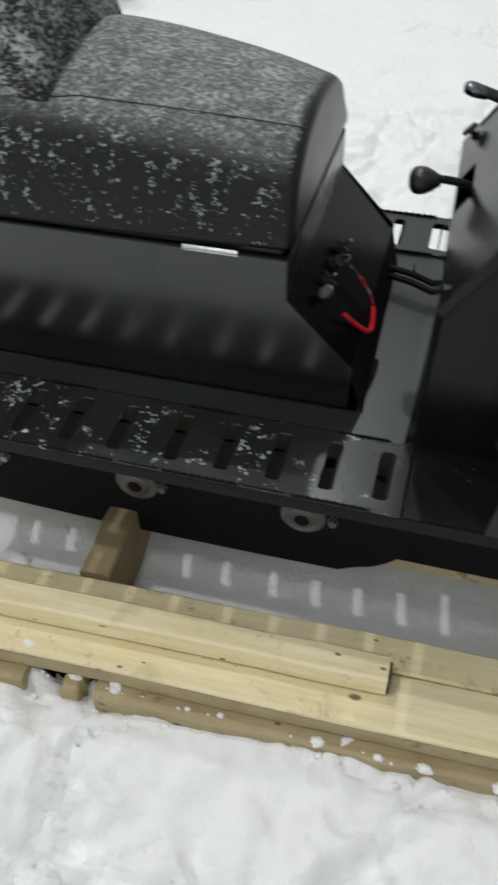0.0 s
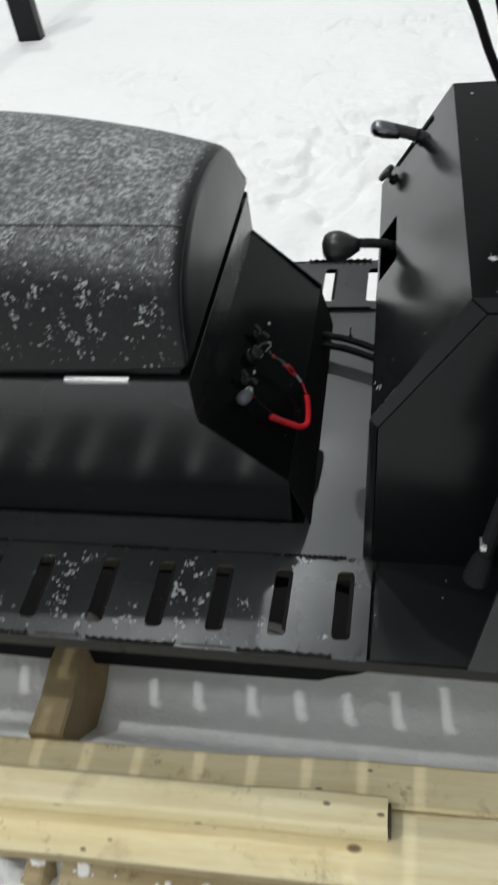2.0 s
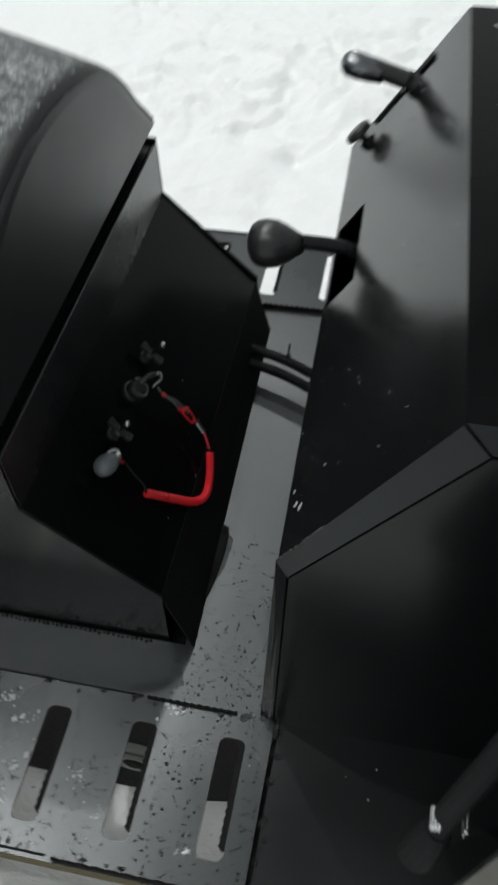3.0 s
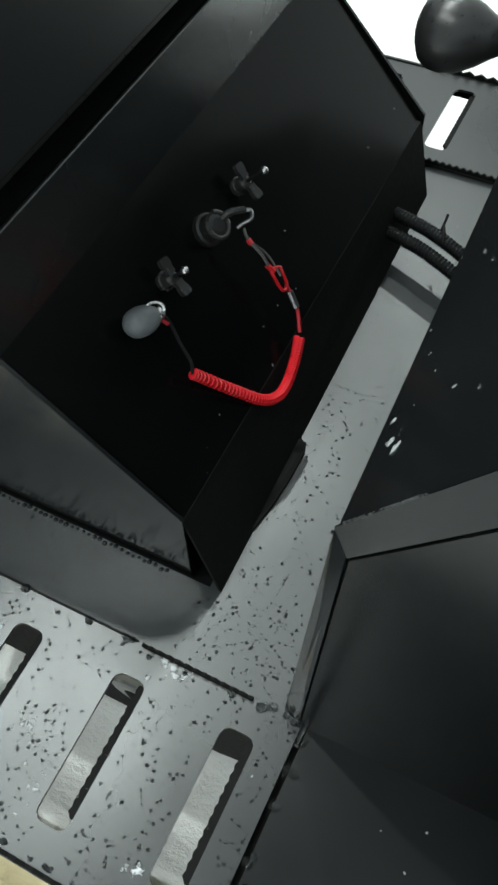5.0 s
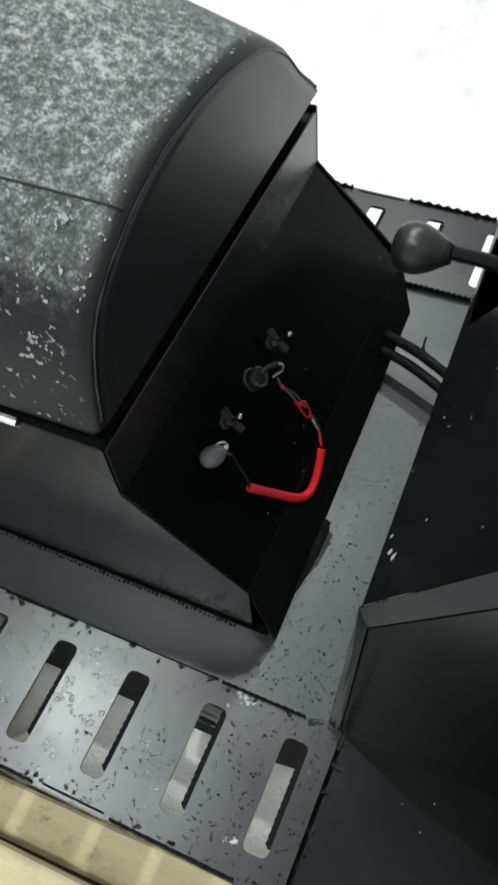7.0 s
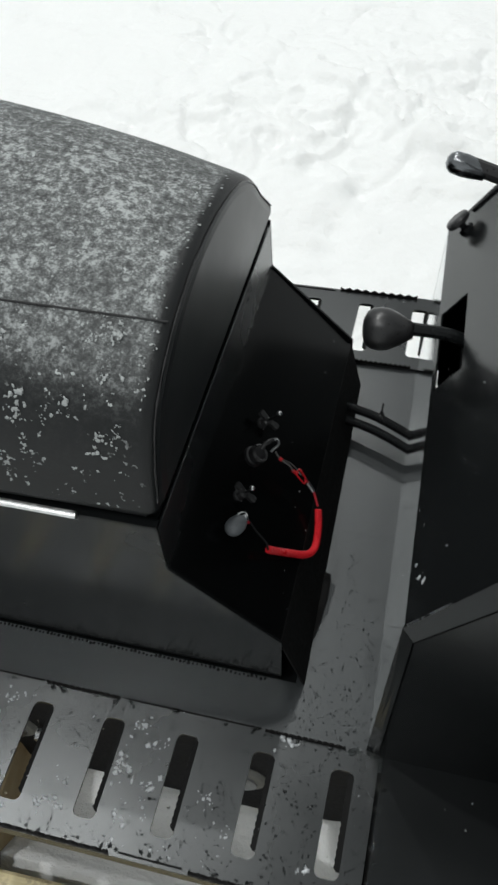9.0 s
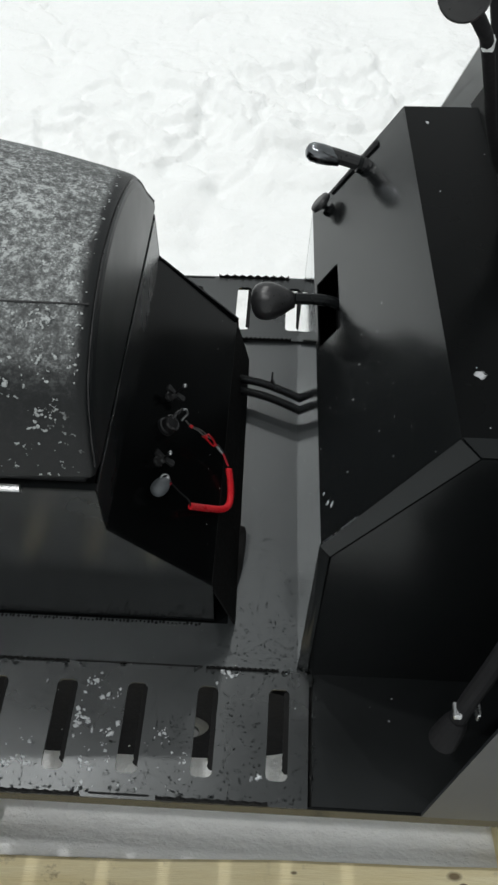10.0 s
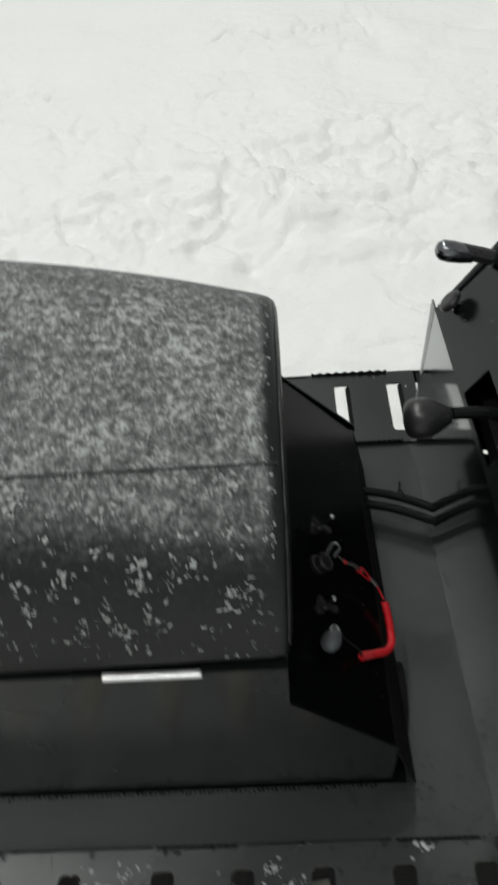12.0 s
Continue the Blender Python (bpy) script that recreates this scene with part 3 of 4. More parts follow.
def serrated(p0, p1, height, pitch=0.0085, thick=0.0022, tooth=0.0032):
    """An upturned lip with saw teeth, from p0 to p1 along its foot."""
    a, b = Vector(p0), Vector(p1)
    d = (b - a)
    n = max(2, int(d.length / pitch))
    side = Vector((-d.y, d.x, 0)).normalized() * thick / 2
    bm = bmesh.new()
    rows = []
    for k in range(2 * n + 1):
        q = a + d * k / (2 * n)
        h = height - (tooth if k % 2 else 0.0)
        rows.append([bm.verts.new(q + s + Vector((0, 0, z))) for s, z in ((-side, 0), (-side, h), (side, h), (side, 0))])
    for r, s in zip(rows, rows[1:]):
        for k in range(4):
            j = (k + 1) % 4
            bm.faces.new((r[k], r[j], s[j], s[k]))
    bm.faces.new(rows[0])
    bm.faces.new(rows[-1][::-1])
    return bm


def flap(x, y0, y1):
    """The slot's bent-down lip, with a ragged free edge."""
    bm = bmesh.new()
    n = 26
    rows = []
    for k in range(n + 1):
        y = y0 + (y1 - y0) * k / n
        reach = 0.0058 if k % 2 else 0.0049
        if k == 0:
            reach = 0.0026
        rows.append([bm.verts.new((x + dx, y, DECK + dz)) for dx, dz in ((0.0012, -0.0027), (-reach, -0.003), (-reach, -0.0055), (0.0012, -0.0055))])
    for a, b in zip(rows, rows[1:]):
        for k in range(4):
            j = (k + 1) % 4
            bm.faces.new((a[k], a[j], b[j], b[k]))
    bm.faces.new(rows[0])
    bm.faces.new(rows[-1][::-1])
    return bm


def footboard(near):
    y0, y1, s0, s1 = 0.8645, 1.0015, 0.8885, 0.9805
    if not near:
        y0, y1, s0, s1 = 2 * YC - y1, 2 * YC - y0, 2 * YC - s1, 2 * YC - s0
    cells = 11
    board = part("footboard", slotted_plate(0.0, cells, y0, y1, s0, s1, DECK, 0.0025), STEEL_WET, sled, "wet black slotted steel footboard with snow specks")
    outer, inner = (y0, y1) if near else (y1, y0)
    sgn = 1 if near else -1
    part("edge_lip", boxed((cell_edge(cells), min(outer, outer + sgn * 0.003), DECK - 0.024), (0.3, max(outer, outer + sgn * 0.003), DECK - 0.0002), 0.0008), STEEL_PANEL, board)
    for c in range(cells):
        x = cell_edge(c) - 0.0198
        part("slot_flap", flap(x, s0 + 0.0085, s1 - 0.0015), SHADE, board)
    for k in range(4):
        x1 = -0.032 - 0.2226 * k
        part("edge_teeth", serrated((x1 - 0.076, inner - sgn * 0.001, DECK - 0.001), (x1, inner - sgn * 0.001, DECK - 0.001), 0.005, 0.0062, 0.002, 0.0024), SHADE, board)
        part("fold_strip", boxed((x1 - 0.215, inner - 0.0007, DECK - 0.001), (x1 - 0.08, inner + 0.0007, DECK + 0.0008)), SHADE, board)
        x2 = -0.038 - 0.181 * k
        part("edge_teeth", serrated((x2 - 0.107, outer + sgn * 0.002, DECK - 0.001), (x2, outer + sgn * 0.002, DECK - 0.001), 0.0062, 0.0107, 0.0024, 0.0034), SHADE, board)
        part("fold_strip", boxed((x2 - 0.172, outer + sgn * 0.004 - 0.0008, DECK - 0.001), (x2 - 0.114, outer + sgn * 0.004 + 0.0008, DECK + 0.0008)), SHADE, board)
    return board


footboard(True)
footboard(False)

# decks beside the console, and strips along the seat box
part("front_deck", boxed((0.004, 0.866, DECK - 0.005), (0.42, 1.02, DECK - 0.002)), STEEL_CONSOLE, sled, "plain black deck plate with droplets")
part("front_deck", boxed((0.004, 2 * YC - 1.02, DECK - 0.005), (0.42, 2 * YC - 0.866, DECK - 0.002)), STEEL_CONSOLE, sled)
# added unseen strip, stops lamp light leaking through the deck joint
part("gap_light_stop", boxed((-0.012, 0.868, DECK - 0.0125), (0.02, 1.012, DECK - 0.0095)), SHADE, sled)
strip = 2 * YC
part("floor_plate", slab([(-0.82, 0.988, DECK - 0.004), (0.003, 0.988, DECK - 0.004), (0.003, strip - 0.988, DECK - 0.004), (-0.82, strip - 0.988, DECK - 0.004), (-0.82, strip - 1.054, DECK - 0.004), (-0.09, strip - 1.054, DECK - 0.004), (-0.09, 1.054, DECK - 0.004), (-0.82, 1.054, DECK - 0.004)], 0.003), STEEL_PLATE, sled, "wet dark floor plate round the seat box")

# seat box
BY0, BY1 = 1.058, 1.462


def box_side(y, name="side_panel"):
    out = [(-0.82, 0.733), (-0.2, 0.733), (-0.2, 0.672), (-0.103, 0.572), (-0.1055, 0.494), (-0.82, 0.494)]
    t = 0.0025
    return extrude_y(out, y - t / 2, y + t / 2)


seat_box = part("seat_box", extrude_y([(-0.82, 0.73), (-0.815, 0.73), (-0.815, 0.494), (-0.82, 0.494)], BY0 + 0.003, BY1 - 0.003), STEEL, sled, "black sheet-steel box under the seat")
part("side_panel", box_side(BY0), STEEL_SIDE, seat_box)
part("side_panel", box_side(BY1), STEEL, seat_box)
part("front_flange", boxed((-0.2025, BY0 + 0.002, 0.668), (-0.2, BY1 - 0.002, 0.729), 0.0006), FROST, seat_box)
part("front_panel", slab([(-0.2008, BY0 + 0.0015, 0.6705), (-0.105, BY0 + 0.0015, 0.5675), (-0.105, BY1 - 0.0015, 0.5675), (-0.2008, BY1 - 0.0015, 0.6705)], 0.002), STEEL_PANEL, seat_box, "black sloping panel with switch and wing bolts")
part("kick_panel", slab([(-0.1045, BY0 + 0.0015, 0.567), (-0.0812, BY0 - 0.004, 0.4955), (-0.0892, BY1 - 0.0015, 0.4955), (-0.1045, BY1 - 0.0015, 0.567)], 0.002), SHADE, seat_box)
part("foot_tab", slab([(-0.093, 1.094, 0.4985), (-0.082, 1.104, 0.4985), (-0.0785, 1.125, 0.4985), (-0.0765, 1.15, 0.4985), (-0.0765, 1.172, 0.4985), (-0.0785, 1.18, 0.4985), (-0.093, 1.184, 0.4985)], 0.002), SHADE, seat_box)
part("top_plate", boxed((-0.815, BY0 + 0.004, 0.724), (-0.204, BY1 - 0.004, 0.728)), STEEL, seat_box)
hinge = part("hinge", boxed((-0.342, BY0 - 0.005, 0.7325), (-0.266, BY0 - 0.002, 0.7415), 0.0006), HINGE, seat_box, "bright zinc hinge leaf")
part("hinge_pin", tube([(-0.342, BY0 - 0.0045, 0.7378), (-0.266, BY0 - 0.0045, 0.7378)], 0.003, 8), HINGE, hinge)
part("seat_ledge", boxed((-0.82, BY0 - 0.002, 0.7335), (-0.2, BY0 + 0.006, 0.7365)), STEEL, seat_box)

# seat cushion
SEAT_X1 = -0.197


def seat_section(x):
    """The seat's outline across, at x: lower and rounder at its front end, rising to the rear."""
    u = min(1.0, max(0.0, (SEAT_X1 - x) / 0.32))
    front = [(1.058, 0.75), (1.061, 0.77), (1.07, 0.808), (1.09, 0.843), (1.135, 0.869), (1.19, 0.883), (1.25, 0.884), (1.31, 0.874), (1.355, 0.857), (1.392, 0.83), (1.424, 0.793), (1.452, 0.765), (1.464, 0.75)]
    rear = [(1.058, 0.7425), (1.06, 0.775), (1.066, 0.82), (1.083, 0.862), (1.115, 0.889), (1.18, 0.909), (1.25, 0.921), (1.32, 0.924), (1.38, 0.908), (1.42, 0.864), (1.445, 0.82), (1.46, 0.77), (1.464, 0.7425)]
    k = u * (1.6 - 0.6 * u)
    return [(a + (c - a) * k, b + (d - b) * k) for (a, b), (c, d) in zip(front, rear)]


def lean(z):
    """How far the seat's front end leans out over its foot."""
    return -0.001 + 0.002 * max(0.0, min(1.0, (z - 0.75) / 0.1))


def seat_cushion():
    bm = bmesh.new()
    rings = []
    xs = [SEAT_X1, SEAT_X1 - 0.0015, SEAT_X1 - 0.0045, SEAT_X1 - 0.009] + [SEAT_X1 - 0.02 - 0.02 * k for k in range(16)] + [-0.54, -0.6, -0.7, -0.8]
    for x in xs:
        inset = {0: 0.0055, 1: 0.0028, 2: 0.0009, 3: 0.0002}.get(xs.index(x), 0.0)
        sec = smooth_path([(0, y, z) for y, z in seat_section(x)], 4)
        c = Vector((0, 1.26, 0.80))
        ring = []
        for p in sec:
            q = p + (c - p).normalized() * inset
            q.z = max(q.z, 0.7425)
            q.z += 0.0016 * noise.noise(Vector((x * 9, p.y * 9, p.z * 9)))
            ring.append(bm.verts.new((x + lean(q.z) * max(0.0, 1 + (x - SEAT_X1) / 0.08), q.y, q.z)))
        rings.append(ring)
    for a, b in zip(rings, rings[1:]):
        for k in range(len(a) - 1):
            bm.faces.new((a[k], a[k + 1], b[k + 1], b[k]))
        bm.faces.new((a[-1], a[0], b[0], b[-1]))
    bm.faces.new(rings[-1])
    bm.faces.new(rings[0][::-1])
    return bm


seat = part("seat", seat_cushion(), SEAT, sled, "black leatherette seat cushion dusted with snow", smooth=True)
seat_mesh = seat.data
for f in seat_mesh.polygons:
    f.use_smooth = len(f.vertices) == 4


def seat_point(x, y_at, lift):
    sec = smooth_path([(x, y, z) for y, z in seat_section(x)], 10)
    p = min(sec, key=lambda q: abs(q.y - y_at))
    return p + Vector((0, 0, lift))


part("seam", tube([seat_point(-0.199 - 0.03 * k, 1.146 - 0.0022 * k, 0.0009) for k in range(19)], 0.0009, 6), PLASTIC, seat)
end_line = smooth_path([(SEAT_X1 + 0.0004 + lean(z), y, z) for y, z in seat_section(SEAT_X1)], 5)
centre = Vector((SEAT_X1, 1.26, 0.80))
welt = [p + (centre - p).normalized() * (0.0052 + 0.0009 * noise.noise(p * 190)) for p in end_line if p.z > 0.757]
part("piping", tube(welt, [max(0.0003, 0.0008 + 0.0007 * noise.noise(p * 120)) for p in welt], 6), PLASTIC, seat)
sec = [(y, z) for _, y, z in smooth_path([(0, y, z) for y, z in seat_section(SEAT_X1)], 4)]
mid = (1.26, 0.8)
bm = bmesh.new()
rim = []
for out, pull in ((-0.0008, 0.05), (0.0008, 0.07), (0.0018, 0.12)):
    rim.append([bm.verts.new((SEAT_X1 + 0.0012 + out + lean(z), y + (mid[0] - y) * pull, max(0.751, z + (mid[1] - z) * pull))) for y, z in sec])
for lo_ring, hi_ring in zip(rim, rim[1:]):
    for k in range(len(sec) - 1):
        bm.faces.new((lo_ring[k], lo_ring[k + 1], hi_ring[k + 1], hi_ring[k]))
bm.faces.new(rim[-1])
part("end_cover", bm, VINYL, seat, "smooth grey-black end cover of the seat")
part("base_board", boxed((-0.8, 1.064, 0.7368), (SEAT_X1 - 0.012, 1.457, 0.7445), 0.001), PLASTIC, seat)


def backrest():
    bm = bmesh.new()
    rings = []
    for x, low, h in ((-0.535, 0.9, 0.0), (-0.545, 0.9, 0.05), (-0.56, 0.9, 0.1), (-0.585, 0.9, 0.13), (-0.68, 0.9, 0.145), (-0.78, 0.9, 0.14)):
        sec = smooth_path([(x, 1.112, 0.886), (x, 1.114, 0.895 + h * 0.45), (x, 1.145, 0.91 + h * 0.9), (x, 1.25, 0.926 + h), (x, 1.36, 0.91 + h * 0.9), (x, 1.4, 0.885 + h * 0.4), (x, 1.404, 0.84)], 5)
        rings.append([bm.verts.new(p) for p in sec])
    for a, b in zip(rings, rings[1:]):
        for k in range(len(a) - 1):
            bm.faces.new((a[k], a[k + 1], b[k + 1], b[k]))
        bm.faces.new((a[-1], a[0], b[0], b[-1]))
    bm.faces.new(rings[-1])
    bm.faces.new(rings[0][::-1])
    return bm


part("passenger_step", backrest(), CRUSTED, seat, "raised rear part of the seat crusted with snow", smooth=True)

# water standing in beads along the seams
WATER, wn2, wl2, wp = mat("clear_water")
wp.inputs["Base Color"].default_value = (0.95, 0.97, 0.97, 1)
wp.inputs["Roughness"].default_value = 0.02
wp.inputs["Transmission Weight"].default_value = 1.0
wp.inputs["IOR"].default_value = 1.33


def beads(spots, seed, fine=2):
    """Standing drops; spots are rows of (place, size) or (place, size, normal)."""
    r = random.Random(seed)
    tmp = bmesh.new()
    bmesh.ops.create_icosphere(tmp, subdivisions=fine, radius=1.0)
    base = [v.co.copy() for v in tmp.verts]
    tri = [[v.index for v in f.verts] for f in tmp.faces]
    tmp.free()
    verts, faces = [], []
    for p, size, *out in spots:
        nrm = Vector(out[0]).normalized() if out else Vector((0, 0, 1))
        u = nrm.orthogonal().normalized()
        w = nrm.cross(u)
        a, e, o = r.uniform(0, 3.14), r.uniform(1.0, 1.15), len(verts)
        u, w = u * math.cos(a) + w * math.sin(a), w * math.cos(a) - u * math.sin(a)
        p = Vector(p)
        for q in base:
            verts.append(p + size * (u * q.x * e + w * q.y + nrm * 0.55 * max(q.z, -0.1)))
        faces += [[k + o for k in f] for f in tri]
    me = bpy.data.meshes.new("beads")
    me.from_pydata(verts, [], faces)
    bm = bmesh.new()
    bm.from_mesh(me)
    bpy.data.meshes.remove(me)
    return bm


r = random.Random(21)
spots = [((r.uniform(-0.62, 0.0), 0.9985 + r.uniform(-0.003, 0.004), DECK + 0.0005), r.uniform(0.0012, 0.0032)) for _ in range(40)]
spots += [((0.004 + r.uniform(-0.004, 0.005), r.uniform(0.87, 1.0), DECK + 0.0002), r.uniform(0.001, 0.0026)) for _ in range(7)]
spots += [((0.0035, y, DECK - 0.001), q) for y, q in ((0.992, 0.0034), (0.974, 0.0031), (0.953, 0.0029), (0.921, 0.003), (0.894, 0.0027), (0.884, 0.0021))]
spots += [((r.uniform(-0.6, -0.1), 1.0535 - abs(r.gauss(0, 0.012)), DECK - 0.004), r.uniform(0.0006, 0.0015)) for _ in range(260)]
spots += [((r.uniform(-0.62, 0.0), 0.869 + r.uniform(0, 0.005), DECK), r.uniform(0.0008, 0.002)) for _ in range(50)]
spots += [((r.uniform(-0.5, 0.0), r.uniform(0.87, 0.998), DECK), r.uniform(0.0006, 0.0014)) for _ in range(60)]
small = []
for _ in range(2300):
    x, y = r.uniform(-0.45, 0.0), r.uniform(0.868, 1.054)
    cell = (-x - (0.0125 if x < cell_edge(5) else 0.0)) % PITCH
    if 0.9985 < y < 1.006 or 0.886 < y < 0.983 and 0.017 < cell < 0.044:
        continue
    small.append(((x, y, DECK if y < 1.0 else DECK - 0.004), 0.00045 + 0.0009 * r.random() ** 1.8))
for _ in range(800):
    x, y = r.uniform(-0.082, -0.012), r.uniform(1.006, 1.44)
    small.append(((x, y, DECK - 0.004), 0.0004 + 0.00085 * r.random() ** 1.9))
row = [((-0.6 + 0.0044 * k + r.uniform(-0.0007, 0.0007), 1.0525 - abs(r.gauss(0, 0.0006)), DECK - 0.004), r.uniform(0.0011, 0.0018)) for k in range(110)]
drip = part("foot_drip", beads(row, 4), STEEL, sled, "dark drops standing along the box foot", smooth=True)
tagged(drip, kind="stuff")
water = part("standing_water", beads(spots, 3), WATER, sled, "clear beads of melt water", smooth=True)
tagged(water, kind="stuff")
fine_water = part("fine_dew", beads(small, 11, 1), WATER, sled, "fine drops of melt water scattered on the black sheet", smooth=True)
tagged(fine_water, kind="stuff")

# melting specks of snow on deck and seat


def specks(spots, seed):
    """Ragged flattened crumbs; spots are rows of (place, normal, size)."""
    r = random.Random(seed)
    tmp = bmesh.new()
    bmesh.ops.create_icosphere(tmp, subdivisions=2, radius=1.0)
    base = [v.co.copy() for v in tmp.verts]
    tri = [[v.index for v in f.verts] for f in tmp.faces]
    tmp.free()
    verts, faces = [], []
    for p, nrm, size in spots:
        nrm = Vector(nrm).normalized()
        u = nrm.orthogonal().normalized()
        a = r.uniform(0, 6.28)
        w = nrm.cross(u)
        u, w = u * math.cos(a) + w * math.sin(a), w * math.cos(a) - u * math.sin(a)
        e, off, o = r.uniform(0.4, 0.95), Vector((r.uniform(0, 90), r.uniform(0, 90), 0)), len(verts)
        for c in base:
            q = c * max(0.22, 1 + 1.1 * noise.noise(c * 2.1 + off) + 0.7 * noise.noise(c * 5.3 + off))
            verts.append(Vector(p) + u * q.x * size + w * q.y * size * e + nrm * max(q.z, -0.2) * size * 0.13)
        faces += [[k + o for k in f] for f in tri]
    me = bpy.data.meshes.new("specks")
    me.from_pydata(verts, [], faces)
    for f in me.polygons:
        f.use_smooth = True
    bm = bmesh.new()
    bm.from_mesh(me)
    bpy.data.meshes.remove(me)
    return bm


r = random.Random(33)
spots = []
for _ in range(130):
    x, y = r.uniform(-0.66, 0.0), r.uniform(0.872, 0.996)
    if (x > -0.1 and r.random() < 0.6) or noise.noise(Vector((x * 9, y * 9, 1.7))) < -0.12:
        continue
    for _ in range(r.choice((2, 3, 5, 9, 16))):
        px, py = x + r.gauss(0, 0.006), y + r.gauss(0, 0.005)
        cell = (-px - (0.0125 if px < cell_edge(5) else 0.0)) % PITCH
        if 0.016 < cell < 0.045 and 0.885 < py < 0.984 or not 0.868 < py < 0.999:
            continue
        spots.append(((px, py, DECK), (0, 0, 1), 0.0006 + 0.0024 * r.random() ** 2.4))
for _ in range(22):
    spots.append(((r.uniform(-0.6, 0.25), r.uniform(0.87, 0.996), DECK - 0.0015), (0, 0, 1), r.uniform(0.0004, 0.001)))
deck_snow = part("snow_specks", specks(spots, 5), SLUSH, sled, "half-melted grey snow specks on the footboard", smooth=True)
tagged(deck_snow, kind="stuff")

spots = []
for _ in range(115):
    x = r.uniform(-0.64, -0.222)
    sec = smooth_path([(x, y, z) for y, z in seat_section(x)], 8)
    k = 4 + 32 * r.random() ** 0.7
    for _ in range(r.choice((1, 2, 3, 5, 8, 12))):
        i = max(2, min(42, int(k + r.gauss(0, 1.1))))
        d = sec[i + 1] - sec[i - 1]
        nrm = Vector((0, -d.z, d.y))
        at = sec[i] + d * r.uniform(-0.4, 0.4) + Vector((r.gauss(0, 0.004), 0, 0.0004))
        size = 0.0005 + 0.0028 * r.random() ** 2.2
        tangent = d.normalized()
        for _ in range(r.randint(2, 5)):
            away = tangent * r.gauss(0, size * 0.75) + Vector((r.gauss(0, size * 0.75), 0, 0))
            spots.append((at + away, nrm, size * r.uniform(0.3, 0.7)))
for _ in range(70):
    x = SEAT_X1 - 0.0045 - 0.012 * r.random()
    sec = smooth_path([(x, y, z) for y, z in seat_section(x)], 8)
    i = r.randint(24, 70)
    d = sec[i + 1] - sec[i - 1]
    spots.append((sec[i] + d * r.uniform(-0.4, 0.4) + Vector((0, 0, 0.0002)), Vector((0, -d.z, d.y)), r.uniform(0.0004, 0.0016)))
seat_snow = part("snow_specks", specks(spots, 6), SNOWSPECK, seat, "white snow flakes on the seat flank", smooth=True)
tagged(seat_snow, kind="stuff")

# switch, bolts and cord on the sloping panel
PN = Vector((0.731, 0.0, 0.682)).normalized()
PU = Vector((-0.682, 0.0, 0.731)).normalized()


def on_panel(y, up, out=0.0):
    """A place on the sloping panel: y across, up along the slope from its foot."""
    return Vector((-0.105, y, 0.5675)) + PU * up + PN * out


def wing_bolt(y, up, reach):
    """A wing nut on a long bare rod; its two flat ears lie up and down the slope."""
    c = on_panel(y, up, 0.0005)
    body = part("wing_bolt", lathe([(0, 0.0062), (0.003, 0.0062), (0.0035, 0.0052), (0.009, 0.0048), (0.0105, 0.0038), (0.011, 0.0026)], c, PN, 12), DARKPLASTIC, seat_box, "dark plastic wing bolt with a bare rod end")
    side = Vector((0, 1, 0))
    for s in (1, -1):
        w = (PU * s + side * (0.12 * s)).normalized()
        t = PN.cross(w)
        rows = ((0.003, 0.0032), (0.006, 0.0028), (0.008, 0.0036), (0.0115, 0.0036), (0.013, 0.0026))
        edge = [w * d + t * h for d, h in rows] + [w * d - t * h for d, h in reversed(rows)]
        part("wing", slab([c + PN * 0.0085 + q + PN * (q.length * 0.12) for q in edge], 0.0032, 0.0007), DARKPLASTIC, body, smooth=False)
    lean_out = (PN + side * 0.1).normalized()
    part("rod", tube([c + PN * 0.008, c + lean_out * (reach - 0.002)], 0.0012, 8), RUBBER, body)
    part("tip", lathe([(0, 0.001), (0.0006, 0.0022), (0.002, 0.0027), (0.0036, 0.0022), (0.0044, 0.001)], c + lean_out * (reach - 0.003), lean_out, 12), ZINC, body, smooth=True)
    return body


wing_bolt(1.2595, 0.0915, 0.027)
wing_bolt(1.1665, 0.0935, 0.021)

c = on_panel(1.216, 0.091, 0.0005)
switch = part("kill_switch", lathe([(0, 0.0105), (0.004, 0.0105), (0.005, 0.009), (0.011, 0.0085), (0.013, 0.0072), (0.0135, 0.0045)], c, PN, 20), PLASTIC, seat_box, "black engine stop switch with a cord clip")
collar = [c + PN * 0.0125 + (PU * math.cos(a) + Vector((0, 1, 0)) * math.sin(a)) * 0.0082 for a in (radians(25 + 20 * k) for k in range(14))]
part("collar", tube(collar, 0.0017, 8), DARKPLASTIC, switch)
arm = [c + PN * 0.012 + Vector((0, 0.006, 0)), on_panel(1.2265, 0.0905, 0.017), on_panel(1.236, 0.0845, 0.018)]
part("clip", tube(smooth_path(arm, 6), 0.0024, 8), DARKPLASTIC, switch)
hook = [on_panel(1.236, 0.0845, 0.018), on_panel(1.237, 0.0815, 0.021), on_panel(1.232, 0.079, 0.022), on_panel(1.228, 0.08, 0.018), on_panel(1.2245, 0.0805, 0.015)]
part("clip_ring", tube(smooth_path(hook, 6), 0.0013, 8), DARKZINC, switch)
CAPD = (PN * 0.35 + Vector((0, 0.85, 0)) - PU * 0.38).normalized()
b = on_panel(1.1185, 0.0985, 0.0095)
